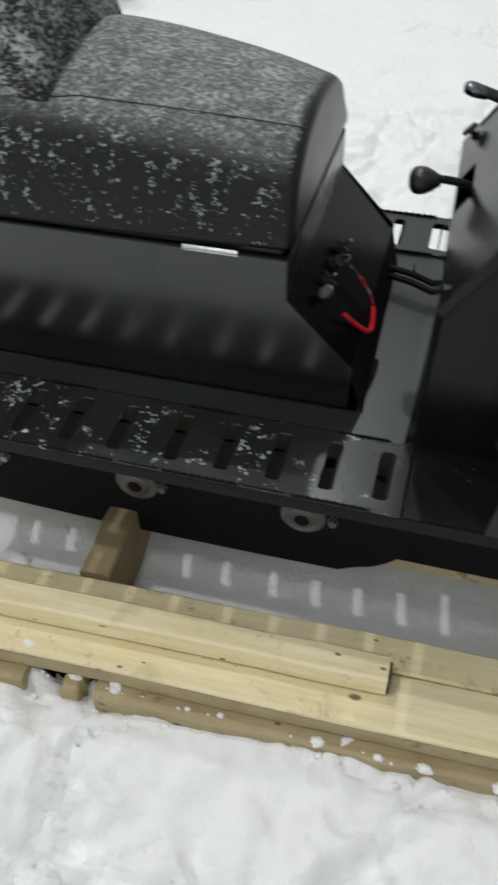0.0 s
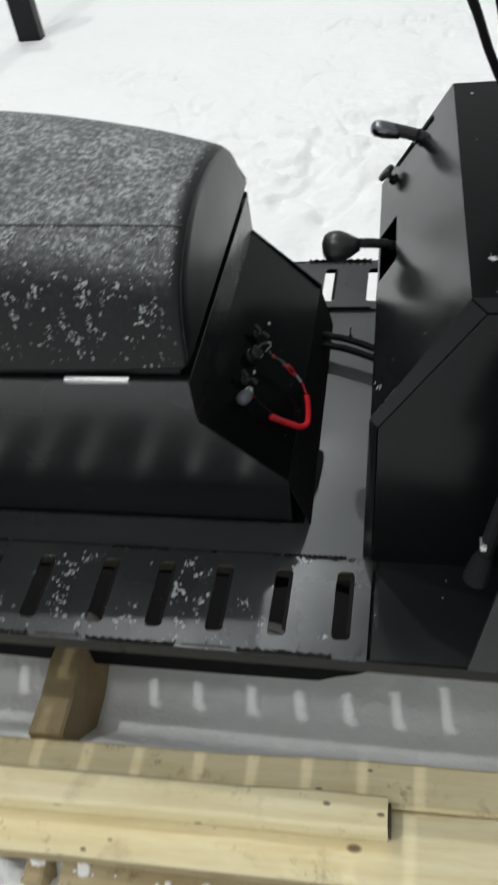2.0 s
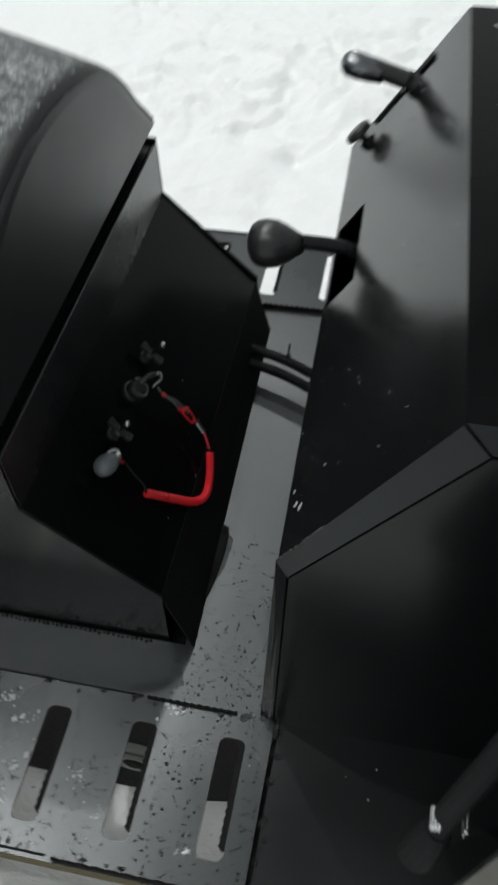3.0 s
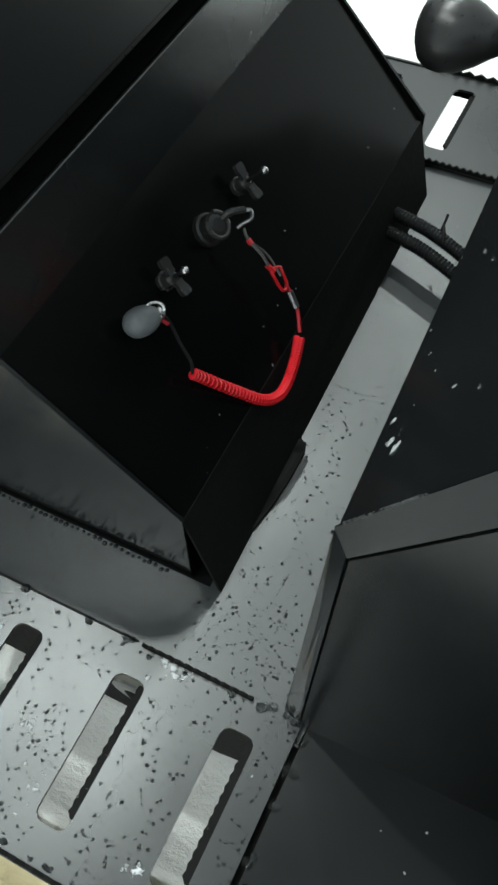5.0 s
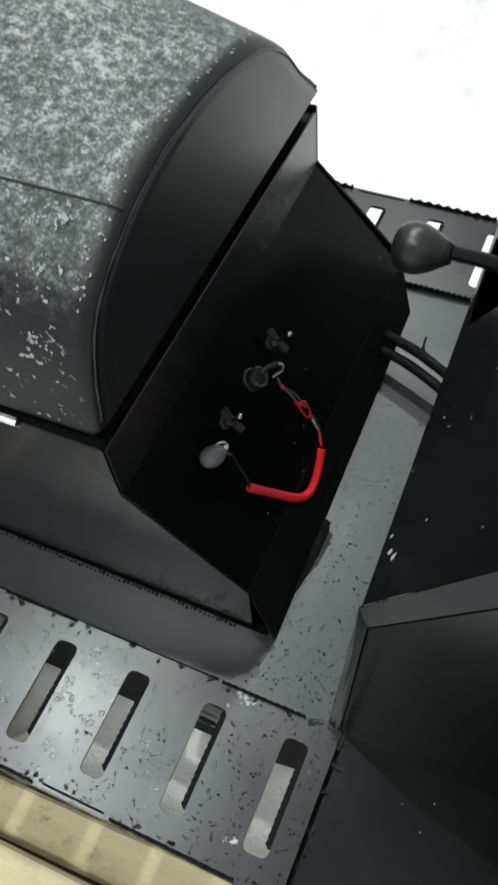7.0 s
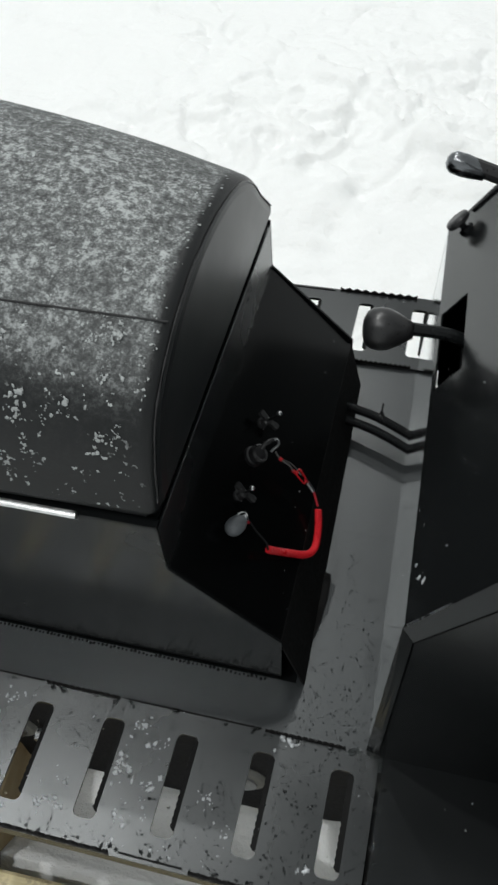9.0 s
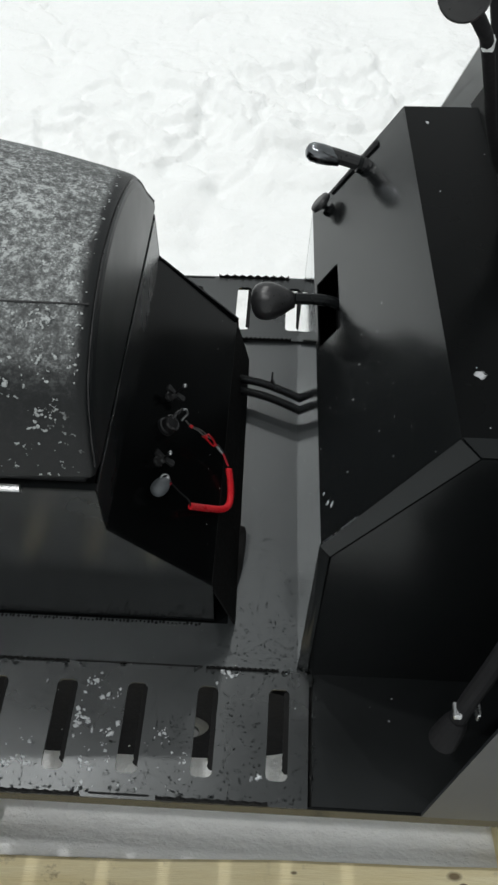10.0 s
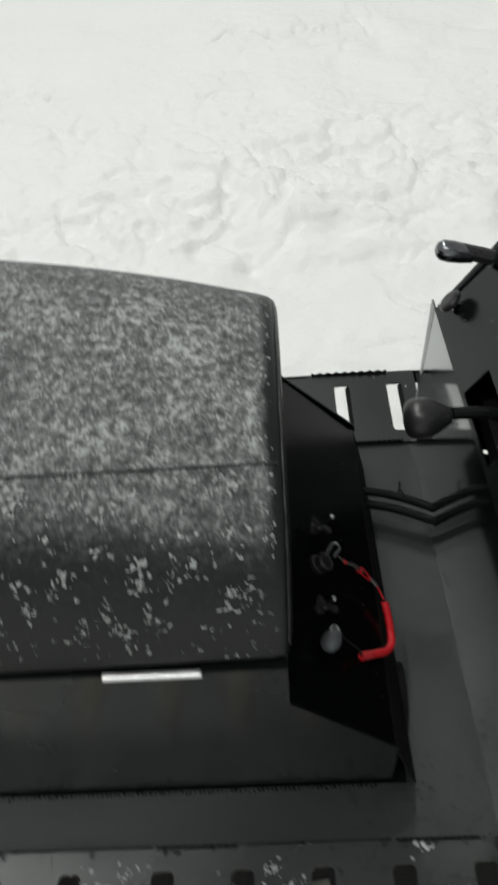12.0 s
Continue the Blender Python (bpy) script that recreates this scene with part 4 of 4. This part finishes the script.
cap = part("pull_cap", lathe([(0, 0.002), (0.0008, 0.004), (0.003, 0.0068), (0.0065, 0.0084), (0.011, 0.0088), (0.0155, 0.008), (0.019, 0.0062), (0.0215, 0.0044), (0.0222, 0.002)], b, CAPD, 24), GREYCAP, seat_box, "worn grey plastic pull cap", smooth=True)
b2 = b + CAPD * 0.0225
part("ferrule", lathe([(0, 0.0026), (0.0008, 0.0034), (0.003, 0.0034), (0.0038, 0.0026)], b2 - CAPD * 0.0015, (CAPD + PN).normalized(), 12), ZINC, cap)
ringc = b2 + PU * 0.0035
part("eyelet", tube([ringc + CAPD * (0.0048 * math.sin(q)) + PU * (0.0042 * math.cos(q)) for q in (2 * math.pi * k / 14 for k in range(15))], 0.0009, 6, caps=False), ZINC, cap)

# the safety cord: clip, two tape marks, loop, crimp, coil
c0, c1, c2 = on_panel(1.2255, 0.0775, 0.018), on_panel(1.2205, 0.0715, 0.02), on_panel(1.2185, 0.0485, 0.02)
c3, c4, c5 = on_panel(1.2215, 0.0405, 0.02), on_panel(1.2215, 0.0255, 0.0165), on_panel(1.2185, 0.0155, 0.015)
lanyard = part("lanyard", tube(smooth_path([c0, c1, c1.lerp(c2, 0.5) + PN * 0.002, c2], 8), 0.0012, 6), SMOKED, sled, "red coiled safety cord")
part("strand", tube(smooth_path([c1, c1.lerp(c3, 0.5) + Vector((0, 0.0035, 0)), c3], 8), 0.0009, 6), SMOKED, lanyard)
part("red_tape", tube([c1.lerp(c0, 0.1), c1.lerp(c2, 0.14)], 0.0019, 8), RED, lanyard)
part("red_tape", tube([c1.lerp(c2, 0.84), c2.lerp(c3, 0.35)], 0.0019, 8), RED, lanyard)
eye = [c2, c2.lerp(c3, 0.5) + Vector((0, 0.0055, 0)), c3 + Vector((0, 0.003, 0)), c3.lerp(c4, 0.55) + Vector((0, 0.001, 0)), c3.lerp(c4, 0.5) - Vector((0, 0.005, 0)), c2.lerp(c3, 0.6) - Vector((0, 0.0035, 0)), c2]
part("red_loop", tube(smooth_path(eye, 6), 0.0011, 6, caps=False), RED, lanyard)
part("cord", tube(smooth_path([c3.lerp(c4, 0.5), c4, c5, Vector((-0.0985, 1.2095, 0.578))], 6), 0.0013, 6), REDDARK, lanyard)
part("crimp", tube([c4.lerp(c3, 0.15), c5.lerp(c4, 0.1)], 0.0022, 8), DARKZINC, lanyard)
coil_line = smooth_path([(-0.0975, 1.207, 0.576), (-0.095, 1.195, 0.568), (-0.0938, 1.181, 0.5615), (-0.0948, 1.169, 0.5605), (-0.101, 1.158, 0.566), (-0.1155, 1.1445, 0.586), (-0.131, 1.1285, 0.6125)], 10)


def coil(line, radius, wire, turns):
    pts = []
    n = turns * 9
    for k in range(n + 1):
        s = k / n * (len(line) - 1)
        i0 = min(int(s), len(line) - 2)
        p = line[i0].lerp(line[i0 + 1], s - i0)
        d = (line[i0 + 1] - line[i0]).normalized()
        u = Vector((0, 0, 1)) - d * d.z if abs(d.z) < 0.95 else d.orthogonal()
        u.normalize()
        v = d.cross(u)
        a = 2 * math.pi * k / 9
        pts.append(p + (u * math.cos(a) + v * math.sin(a)) * radius)
    return tube(pts, wire, 6)


part("coil", coil(coil_line, 0.0031, 0.0009, 62), RED, lanyard, "red plastic coil")
part("core", tube(coil_line, 0.0029, 8), RED, lanyard)
part("cord_end", tube(smooth_path([coil_line[-1], on_panel(1.1315, 0.057, 0.015), on_panel(1.137, 0.068, 0.012), on_panel(1.1415, 0.079, 0.012), b2 + CAPD * 0.001], 6), 0.0011, 6), RUBBER, lanyard)
part("red_knot", tube([on_panel(1.1405, 0.0805, 0.012), on_panel(1.139, 0.086, 0.0125)], 0.0017, 8), REDDARK, lanyard)

# console
CY0, CY1 = 1.025, 1.505
console = part("console", slab([(-0.012, 1.006, 0.4965), (-0.0235, CY1, 0.4965), (-0.0115, CY1, 0.713), (0.0, CY0 + 0.001, 0.713)], -0.0025), STEEL_MIRROR, sled, "black sheet-steel control console")
SL = Vector((0.088, 0, 0.146)).normalized()


def slope_point(y, s, out=0.0):
    n = Vector((-0.146, 0, 0.088)).normalized()
    # the console stands slightly askew: its near end further forward and its upper edge higher there
    k = (y - 1.025) / 0.48
    up = s / 0.1705
    return Vector((0.0, y, 0.7135)) + SL * s + n * out + Vector((0.0048 * up - 0.0115 * k, 0, (0.006 - 0.0125 * k) * up))


def top_point(x, y, out=0.0):
    e = slope_point(y, 0.1705)
    return Vector((x, y, e.z + out))


# the sloping face, with the lever gate cut through it
LEN = 0.1705
G0, G1, S0, S1 = 1.262, 1.363, 0.004, 0.042
bm = bmesh.new()
ys, ss = (CY0, G0, G1, CY1), (0.0, S0, S1, LEN)
front = [[bm.verts.new(slope_point(y, q)) for q in ss] for y in ys]
back = [[bm.verts.new(slope_point(y, q, -0.0022)) for q in ss] for y in ys]
for i in range(3):
    for j in range(3):
        if (i, j) != (1, 1):
            for g in (front, back):
                bm.faces.new((g[i][j], g[i + 1][j], g[i + 1][j + 1], g[i][j + 1]))
ring = [(1, 1), (2, 1), (2, 2), (1, 2)]
for (a, b), (c, d) in zip(ring, ring[1:] + ring[:1]):
    bm.faces.new((front[a][b], front[c][d], back[c][d], back[a][b]))
one_sheet(part("sloping_face", bm, STEEL_GLOSSY, console))
part("bevel_strip", slab([(-0.012, 1.0058, 0.4965), (0.0, 1.0257, 0.7135), (0.0085, 1.0155, 0.7115), (-0.001, 1.0015, 0.4965)], 0.002), STEEL_CONSOLE, console)
part("bevel_strip", slab([(0.0, 1.0245, 0.7135), (0.0928, 1.0243, 0.8655), (0.1065, 1.012, 0.8588), (0.009, 1.0155, 0.7115)], 0.002), STEEL_CONSOLE, console)
part("bevel_strip", slab([(0.0928, 1.0243, 0.866), (0.2, 1.0243, 0.866), (0.2, 1.012, 0.8588), (0.1065, 1.012, 0.8588)], 0.002), STEEL_CONSOLE, console)
part("far_bevel", slab([(-0.0235, CY1 + 0.0005, 0.4965), (-0.0175, 1.525, 0.4965), (-0.0075, 1.54, 0.7), (-0.0115, CY1 + 0.0005, 0.7135)], -0.002), STEEL, console)
part("throttle_slot", slab([slope_point(1.4935, 0.04, 0.0004), slope_point(1.4965, 0.04, 0.0004), slope_point(1.4965, 0.125, 0.0004), slope_point(1.486, 0.125, 0.0004), slope_point(1.4905, 0.085, 0.0004)], 0.0016), RUBBER, console)
one_sheet(part("near_side", slab([(-0.001, 1.0019, 0.4965), (0.009, 1.0155, 0.7115), (0.1065, 1.012, 0.8588), (0.42, 1.012, 0.8588), (0.42, 1.0025, 0.4965)], 0.002), STEEL, console))
part("far_side", slab([(-0.0235, CY1, 0.4965), (-0.0115, CY1, 0.7135), (0.0813, CY1, 0.853), (0.42, CY1, 0.853), (0.42, CY1, 0.4965)], 0.002), STEEL, console)
one_sheet(part("top_panel", slab([slope_point(CY0, 0.1705), top_point(0.205, CY0), top_point(0.205, CY1), slope_point(CY1, 0.1705)], 0.0025), STEEL_DULL, console))
part("gate_box", boxed((0.02, 1.24, 0.66), (0.08, 1.39, 0.69)), RUBBER, console)
part("bracket", slab([(0.176, 1.029, 0.8695), (0.182, 1.029, 0.8695), (0.196, 1.003, 0.8675), (0.193, 0.978, 0.862), (0.177, 0.999, 0.8635)], 0.002, 0.0006), HINGE, console, "bare metal corner bracket")

# levers
KN = Vector((-0.074, 1.313, 0.736))
lever = part("gear_lever", tube(smooth_path([(0.045, 1.317, 0.71), (0.01, 1.315, 0.735), (-0.03, 1.311, 0.742)], 6), 0.0062, 10), STEEL, sled, "black gear lever with a pear-shaped knob")
part("knob", lathe([(0, 0.003), (0.001, 0.011), (0.004, 0.0165), (0.009, 0.0195), (0.016, 0.0205), (0.024, 0.0195), (0.033, 0.0155), (0.041, 0.0105), (0.046, 0.008), (0.047, 0.004)], KN + Vector((-0.002, 0, -0.002)), Vector((0.05, -0.002, 0.006)), 28), PLASTIC, lever, "black plastic knob", smooth=True)

T1 = Vector((-0.016, 1.484, 0.808))
choke = part("throttle_handle", tube(smooth_path([(0.06, 1.478, 0.79), (0.03, 1.481, 0.799), (0.002, 1.484, 0.806)], 5), 0.0085, 12), PLASTIC, sled, "black throttle handle with a worn hooked tip")
part("grip", lathe([(0, 0.003), (0.002, 0.0075), (0.007, 0.0108), (0.018, 0.0115), (0.028, 0.0105), (0.036, 0.009), (0.04, 0.0085)], T1 + Vector((-0.008, 0, 0.002)), Vector((0.05, -0.002, -0.012)), 20), GLOSS, choke, smooth=True)
part("collar", lathe([(0, 0.010), (0.004, 0.010), (0.005, 0.008)], Vector((0.0395, 1.4795, 0.7955)), Vector((-1, 0.05, 0.3)), 14), STEEL, choke)
T2 = Vector((-0.004, 1.474, 0.7485))
T3 = Vector((0.006, 1.4715, 0.7395))
pull = part("choke_pull", tube([T3, T2], 0.0035, 8), STEEL, sled, "small black choke pull with a round head")
part("pull_head", lathe([(0, 0.0085), (0.001, 0.012), (0.003, 0.0135), (0.0065, 0.0135), (0.008, 0.0115), (0.009, 0.005), (0.012, 0.004)], T2 - (T3 - T2).normalized() * 0.004, T3 - T2, 20), PLASTIC, pull)
part("nut", lathe([(0, 0.008), (0.005, 0.008), (0.006, 0.005)], T3 + Vector((0.002, 0, -0.001)), T2 - T3, 6), STEEL, pull)
part("worn_edge", tube([slope_point(1.0247, 0.003, 0.0003), slope_point(1.0247, 0.052, 0.0003)], 0.0007, 6), ZINC, console, "bare worn metal edge")

r = random.Random(8)
spots = [(slope_point(r.uniform(1.03, 1.45), r.uniform(0.0, 0.16)), (-0.146, 0, 0.088), r.uniform(0.0004, 0.0012)) for _ in range(14)]
spots += [(slope_point(1.062, 0.011), (-0.146, 0, 0.088), 0.0024), (slope_point(1.057, 0.017), (-0.146, 0, 0.088), 0.003), (slope_point(1.075, 0.006), (-0.146, 0, 0.088), 0.0018)]
spots += [(top_point(r.uniform(0.1, 0.16), r.uniform(1.03, 1.48)), (0, 0, 1), r.uniform(0.0004, 0.0012)) for _ in range(8)]
spots += [(top_point(0.115, 1.09), (0, 0, 1), 0.0045), (top_point(0.104, 1.47), (0, 0, 1), 0.003)]
spots += [(on_panel(r.uniform(1.07, 1.45), r.uniform(0.0, 0.13)), tuple(PN), r.uniform(0.0003, 0.001)) for _ in range(22)]
console_snow = part("snow_specks", specks(spots, 9), SLUSH, console, "scattered melting snow specks", smooth=True)
tagged(console_snow, kind="stuff")
dew = [(slope_point(r.uniform(1.03, 1.49), 0.17 * r.random() ** 1.4), 0.0004 + 0.0007 * r.random() ** 2.4, (-0.146, 0, 0.088)) for _ in range(170)]
dew = [d for d in dew if not (G0 < d[0].y < G1 and d[0].z < 0.752)]
console_dew = part("fine_dew", beads(dew, 12, 1), WATER, console, smooth=True)
tagged(console_dew, kind="stuff")

# spiral-wound control cables under the console
for k, (dy, dz) in enumerate(((0.0, 0.0), (-0.0165, -0.005))):
    line = smooth_path([Vector((-0.1, 1.394 + dy, 0.528 + dz)), Vector((-0.065, 1.3825 + dy, 0.531 + dz)), Vector((-0.028, 1.366 + dy, 0.53 + dz)), Vector((0.004, 1.35 + dy, 0.526 + dz))], 8)
    rod = part("control_cable", tube(line, 0.0047, 10), RUBBER, sled, "wet black spiral-wound control cable")
    part("winding", coil(line, 0.0046, 0.0013, 38), STEEL, rod, smooth=True)
part("cable_tie", tube(smooth_path([(-0.056, 1.388, 0.526), (-0.055, 1.386, 0.537), (-0.052, 1.378, 0.5385), (-0.05, 1.372, 0.534)], 4), 0.0013, 6), RUBBER, rod)
part("cable_tie_tail", tube([(-0.055, 1.385, 0.537), (-0.0545, 1.392, 0.544)], 0.0011, 6), RUBBER, rod)

# front cowl
cowl = part("side_fairing", slab([(0.107, 0.867, 0.4985), (0.2, 0.867, 0.4985), (0.42, 0.867, 0.4985), (0.42, 0.88, 0.755), (0.1445, 0.88, 0.752)], -0.003, 0.0008), STEEL_FAIRING, sled, "black front fairing plate")
part("shoulder", slab([(0.152, 0.882, 0.755), (0.42, 0.882, 0.758), (0.42, 0.971, 0.94), (0.197, 0.971, 0.925)], 0.0025), STEEL_FAIRING, cowl)
part("far_fairing", slab([(0.107, 2 * YC - 0.868, 0.4985), (0.42, 2 * YC - 0.868, 0.4985), (0.42, 2 * YC - 0.874, 0.778), (0.149, 2 * YC - 0.872, 0.768)], 0.003), STEEL, cowl)
part("far_shoulder", slab([(0.2, 2 * YC - 0.873, 0.771), (0.42, 2 * YC - 0.875, 0.78), (0.42, 2 * YC - 1.0, 0.94), (0.2, 2 * YC - 1.0, 0.93)], -0.0025), STEEL, cowl)
part("wind_deflector", slab([(0.123, 1.6, 0.768), (0.139, 1.6, 0.804), (0.171, 1.602, 0.878), (0.181, 1.602, 0.852), (0.205, 1.6, 0.78)], 0.003), MILKY, cowl, "grey wind deflector plate")
dash = part("dash_panel", slab([(0.1575, 1.04, 0.8455), (0.165, 1.037, 0.8605), (0.1816, 0.979, 0.8936), (0.225, 0.972, 0.98), (0.225, 2 * YC - 0.972, 0.98), (0.1575, 2 * YC - 0.972, 0.8455)], 0.0025), STEEL_DULL, cowl)
part("hood_top", slab([(0.225, 1.0, 0.98), (0.42, 1.0, 0.95), (0.42, 2 * YC - 1.0, 0.95), (0.225, 2 * YC - 1.0, 0.98)], 0.0025), STEEL, cowl)
part("nose_plate", slab([(0.4205, 0.868, 0.4985), (0.4205, 2 * YC - 0.868, 0.4985), (0.4205, 2 * YC - 0.875, 0.78), (0.4205, 2 * YC - 1.0, 0.945), (0.4205, 1.0, 0.945), (0.4205, 0.875, 0.78)], -0.003), STEEL, cowl)

# steering rod in front of the console
rod = part("control_hose", tube(smooth_path([(0.165, 0.955, 0.85), (0.153, 0.938, 0.805), (0.131, 0.912, 0.74), (0.119, 0.902, 0.685), (0.114, 0.896, 0.655)], 6), 0.0075, 12), RUBBER, sled, "black control hose with a rubber boot")
part("boot", lathe([(0, 0.008), (0.008, 0.0105), (0.02, 0.012), (0.036, 0.013), (0.038, 0.011)], Vector((0.115, 0.897, 0.663)), Vector((-0.008, -0.006, -0.04)), 16), RUBBER, rod)
part("clamp", boxed((0.1085, 0.892, 0.672), (0.1155, 0.905, 0.679), 0.001), ZINC, rod, "bright hose clamp")
part("clamp", boxed((0.1265, 0.892, 0.671), (0.1295, 0.905, 0.682), 0.001), ZINC, rod)
part("fitting", lathe([(0, 0.003), (0.003, 0.0065), (0.01, 0.006), (0.015, 0.003)], Vector((0.144, 0.93, 0.795)), Vector((0.01, 0.006, 0.03)), 10), ZINC, rod)

# steering column, cables and sticker
AXIS = [Vector(p) for p in ((0.173, 1.228, 0.83), (0.166, 1.236, 0.86), (0.144, 1.261, 0.95), (0.121, 1.285, 1.05), (0.107, 1.296, 1.1))]
ACROSS = Vector((0.5, 0.62, 0.0)).normalized()
TOWARD = Vector((-0.62, 0.5, 0.35)).normalized()


def beside(side, out):
    return smooth_path([p + ACROSS * side + TOWARD * out for p in AXIS], 6)


column = part("steering_column", tube(beside(0.002, 0.0), 0.0135, 18), STEEL, sled, "black steering column with cables tied along it", smooth=True)
part("cable", tube(beside(-0.0128, 0.004), 0.0056, 10), RUBBER, column, smooth=True)
part("cable", tube(beside(-0.003, 0.0135), 0.005, 10), PLASTIC, column, smooth=True)
part("cable", tube(beside(0.0135, 0.006), 0.0048, 10), RUBBER, column, smooth=True)
part("foot_housing", boxed((0.152, 1.198, 0.852), (0.212, 1.285, 0.899), 0.005), STEEL_DULL, column, "black housing round the column foot")
part("bolt", lathe([(0, 0.005), (0.006, 0.005), (0.007, 0.0035)], Vector((0.178, 1.238, 0.898)), Vector((0.1, -0.1, 1)), 8), DARKZINC, column)
part("bolt", lathe([(0, 0.006), (0.008, 0.006), (0.009, 0.004)], Vector((0.195, 1.208, 0.898)), Vector((0, 0, 1)), 8), DARKZINC, column)
KNOB = Vector((0.048, 1.085, 1.145))
FACE = Vector((-0.08, -0.447, 0.185)).normalized()
part("knob_stalk", tube(smooth_path([(0.048, 1.085, 1.145), (0.063, 1.1, 1.122), (0.072, 1.12, 1.104), (0.088, 1.16, 1.059), (0.106, 1.2, 1.004), (0.13, 1.24, 0.947), (0.148, 1.262, 0.935)], 6), 0.0042, 10), RUBBER, column, smooth=True)
part("round_knob", lathe([(0, 0.004), (0.001, 0.012), (0.003, 0.0138), (0.009, 0.0138), (0.011, 0.0125), (0.0115, 0.0035), (0.0125, 0.003), (0.0128, 0.0008)], KNOB - FACE * 0.006, FACE, 28), PLASTIC, column, "round black knob on the steering column", smooth=True)
part("clear_clip", boxed((0.069, 1.116, 1.1), (0.076, 1.124, 1.108), 0.001), MILKY, column, "pale plastic clip under the knob")


def on_dash(y, s, out=0.001):
    d = Vector((0.06, 0, 0.1195)).normalized()
    n = Vector((-0.1195, 0, 0.06)).normalized()
    return Vector((0.165, y, 0.8605)) + d * s + n * out


def dash_quad(y0, y1, s0, s1, out, thick=-0.0004):
    return slab([on_dash(y, q, out) for y, q in ((y0, s0), (y1, s0), (y1, s1), (y0, s1))], thick)


def sticker(y0, y1, s0, s1):
    st = part("warning_sticker", dash_quad(y0, y1, s0, s1, 0.0008), STICKER, sled, "white warning sticker with a red band")
    w, h = y1 - y0, s1 - s0
    part("red_band", dash_quad(y0 + 0.03 * w, y0 + 0.8 * w, s1 - 0.36 * h, s1 - 0.05 * h, 0.0014), STICKER_RED, st)
    for k, (a, c) in enumerate(((0.22, 0.6), (0.14, 0.66), (0.14, 0.58), (0.22, 0.66))):
        q = s0 + h * (0.12 + 0.14 * k)
        part("print_bar", dash_quad(y0 + a * w, y0 + c * w, q, q + 0.065 * h, 0.0014), PRINT, st)
    return st


sticker(1.162, 0.987, 0.031, 0.08)
sticker(1.508, 1.348, 0.03, 0.082)

# horn and its lead on the dash
horn = part("horn", lathe([(0, 0.012), (0.004, 0.017), (0.012, 0.018), (0.02, 0.016), (0.023, 0.008)], on_dash(1.292, 0.072, 0.0), on_dash(1.292, 0.072, 0.02) - on_dash(1.292, 0.072, 0.0), 20), SHADE, sled, "small round black horn on the dash", smooth=True)
part("lead", tube(smooth_path([on_dash(1.46, 0.086, 0.003), on_dash(1.405, 0.091, 0.005), on_dash(1.35, 0.094, 0.006), on_dash(1.305, 0.078, 0.014)], 6), 0.003, 8), SHADE, horn)

# track and wheels
def track_loop():
    pts = []
    for k in range(40):
        pts.append((-0.95 + 0.86 * k / 39, 0.15 + 0.012 * max(0, abs(k - 26) / 20) ** 2))
    for k in range(1, 16):
        a = radians(-90 + 200 * k / 15)
        pts.append((-0.09 + 0.12 * math.cos(a), 0.288 + 0.12 * math.sin(a)))
    pts += [(-0.09 - 0.86 * k / 10, 0.42) for k in range(1, 10)]
    for k in range(0, 12):
        a = radians(90 + 180 * k / 11)
        pts.append((-0.95 + 0.125 * math.cos(a), 0.293 + 0.125 * math.sin(a)))
    return pts


outline = track_loop()
bm = bmesh.new()
inner = [(x * 1.0, z) for x, z in outline]
a0 = [bm.verts.new((x, 1.019, z)) for x, z in outline]
a1 = [bm.verts.new((x, 1.468, z)) for x, z in outline]
n = len(outline)
for k in range(n):
    j = (k + 1) % n
    bm.faces.new((a0[k], a0[j], a1[j], a1[k]))
bm.faces.new(a0)
bm.faces.new(a1[::-1])
track = part("track", bm, RUBBER, sled, "black rubber track")
for k in range(24):
    x = -0.95 + 0.86 * k / 23
    part("lug", boxed((x - 0.008, 1.07, 0.15), (x + 0.008, 1.43, 0.17), 0.002), RUBBER, track)
part("tunnel_side", boxed((-0.06, 1.03, 0.2), (0.42, 1.045, 0.424), 0.002), RUBBER, sled)
part("belly_pan", boxed((-0.85, 1.02, 0.425), (0.42, 1.478, 0.488)), STEEL, sled)


def wheel(x, z):
    y = 1.012
    tyre = part("wheel", lathe([(0, 0.024), (0.002, 0.034), (0.006, 0.038), (0.016, 0.038), (0.018, 0.034)], (x, y, z), (0, 1, 0), 28), GREYRUB, track, "grey-rimmed rubber road wheel")
    part("rim", lathe([(0, 0.02), (0.001, 0.026), (0.004, 0.0265), (0.005, 0.02)], (x, y - 0.003, z), (0, 1, 0), 24), DARKZINC, tyre)
    part("hub", lathe([(0, 0.008), (0.004, 0.018), (0.006, 0.019)], (x, y - 0.005, z), (0, 1, 0), 18), RUBBER, tyre)
    part("axle_bolt", lathe([(0, 0.007), (0.008, 0.009), (0.012, 0.009)], (x + 0.052, y - 0.012, z + 0.014), (0, 1, 0), 8), ZINC, tyre)
    return tyre


for x in (-0.74, -0.448, -0.156):
    wheel(x, 0.278)

# ---- the yard behind ----
post = thing("dark_post", (-1.73, 4.15, 0.0), "dark metal post standing in the snow", "post")
post.location = (0, 0, 0)
part("shaft", boxed((-1.79, 4.12, -0.05), (-1.68, 4.18, 1.3), 0.004), STEEL, post)
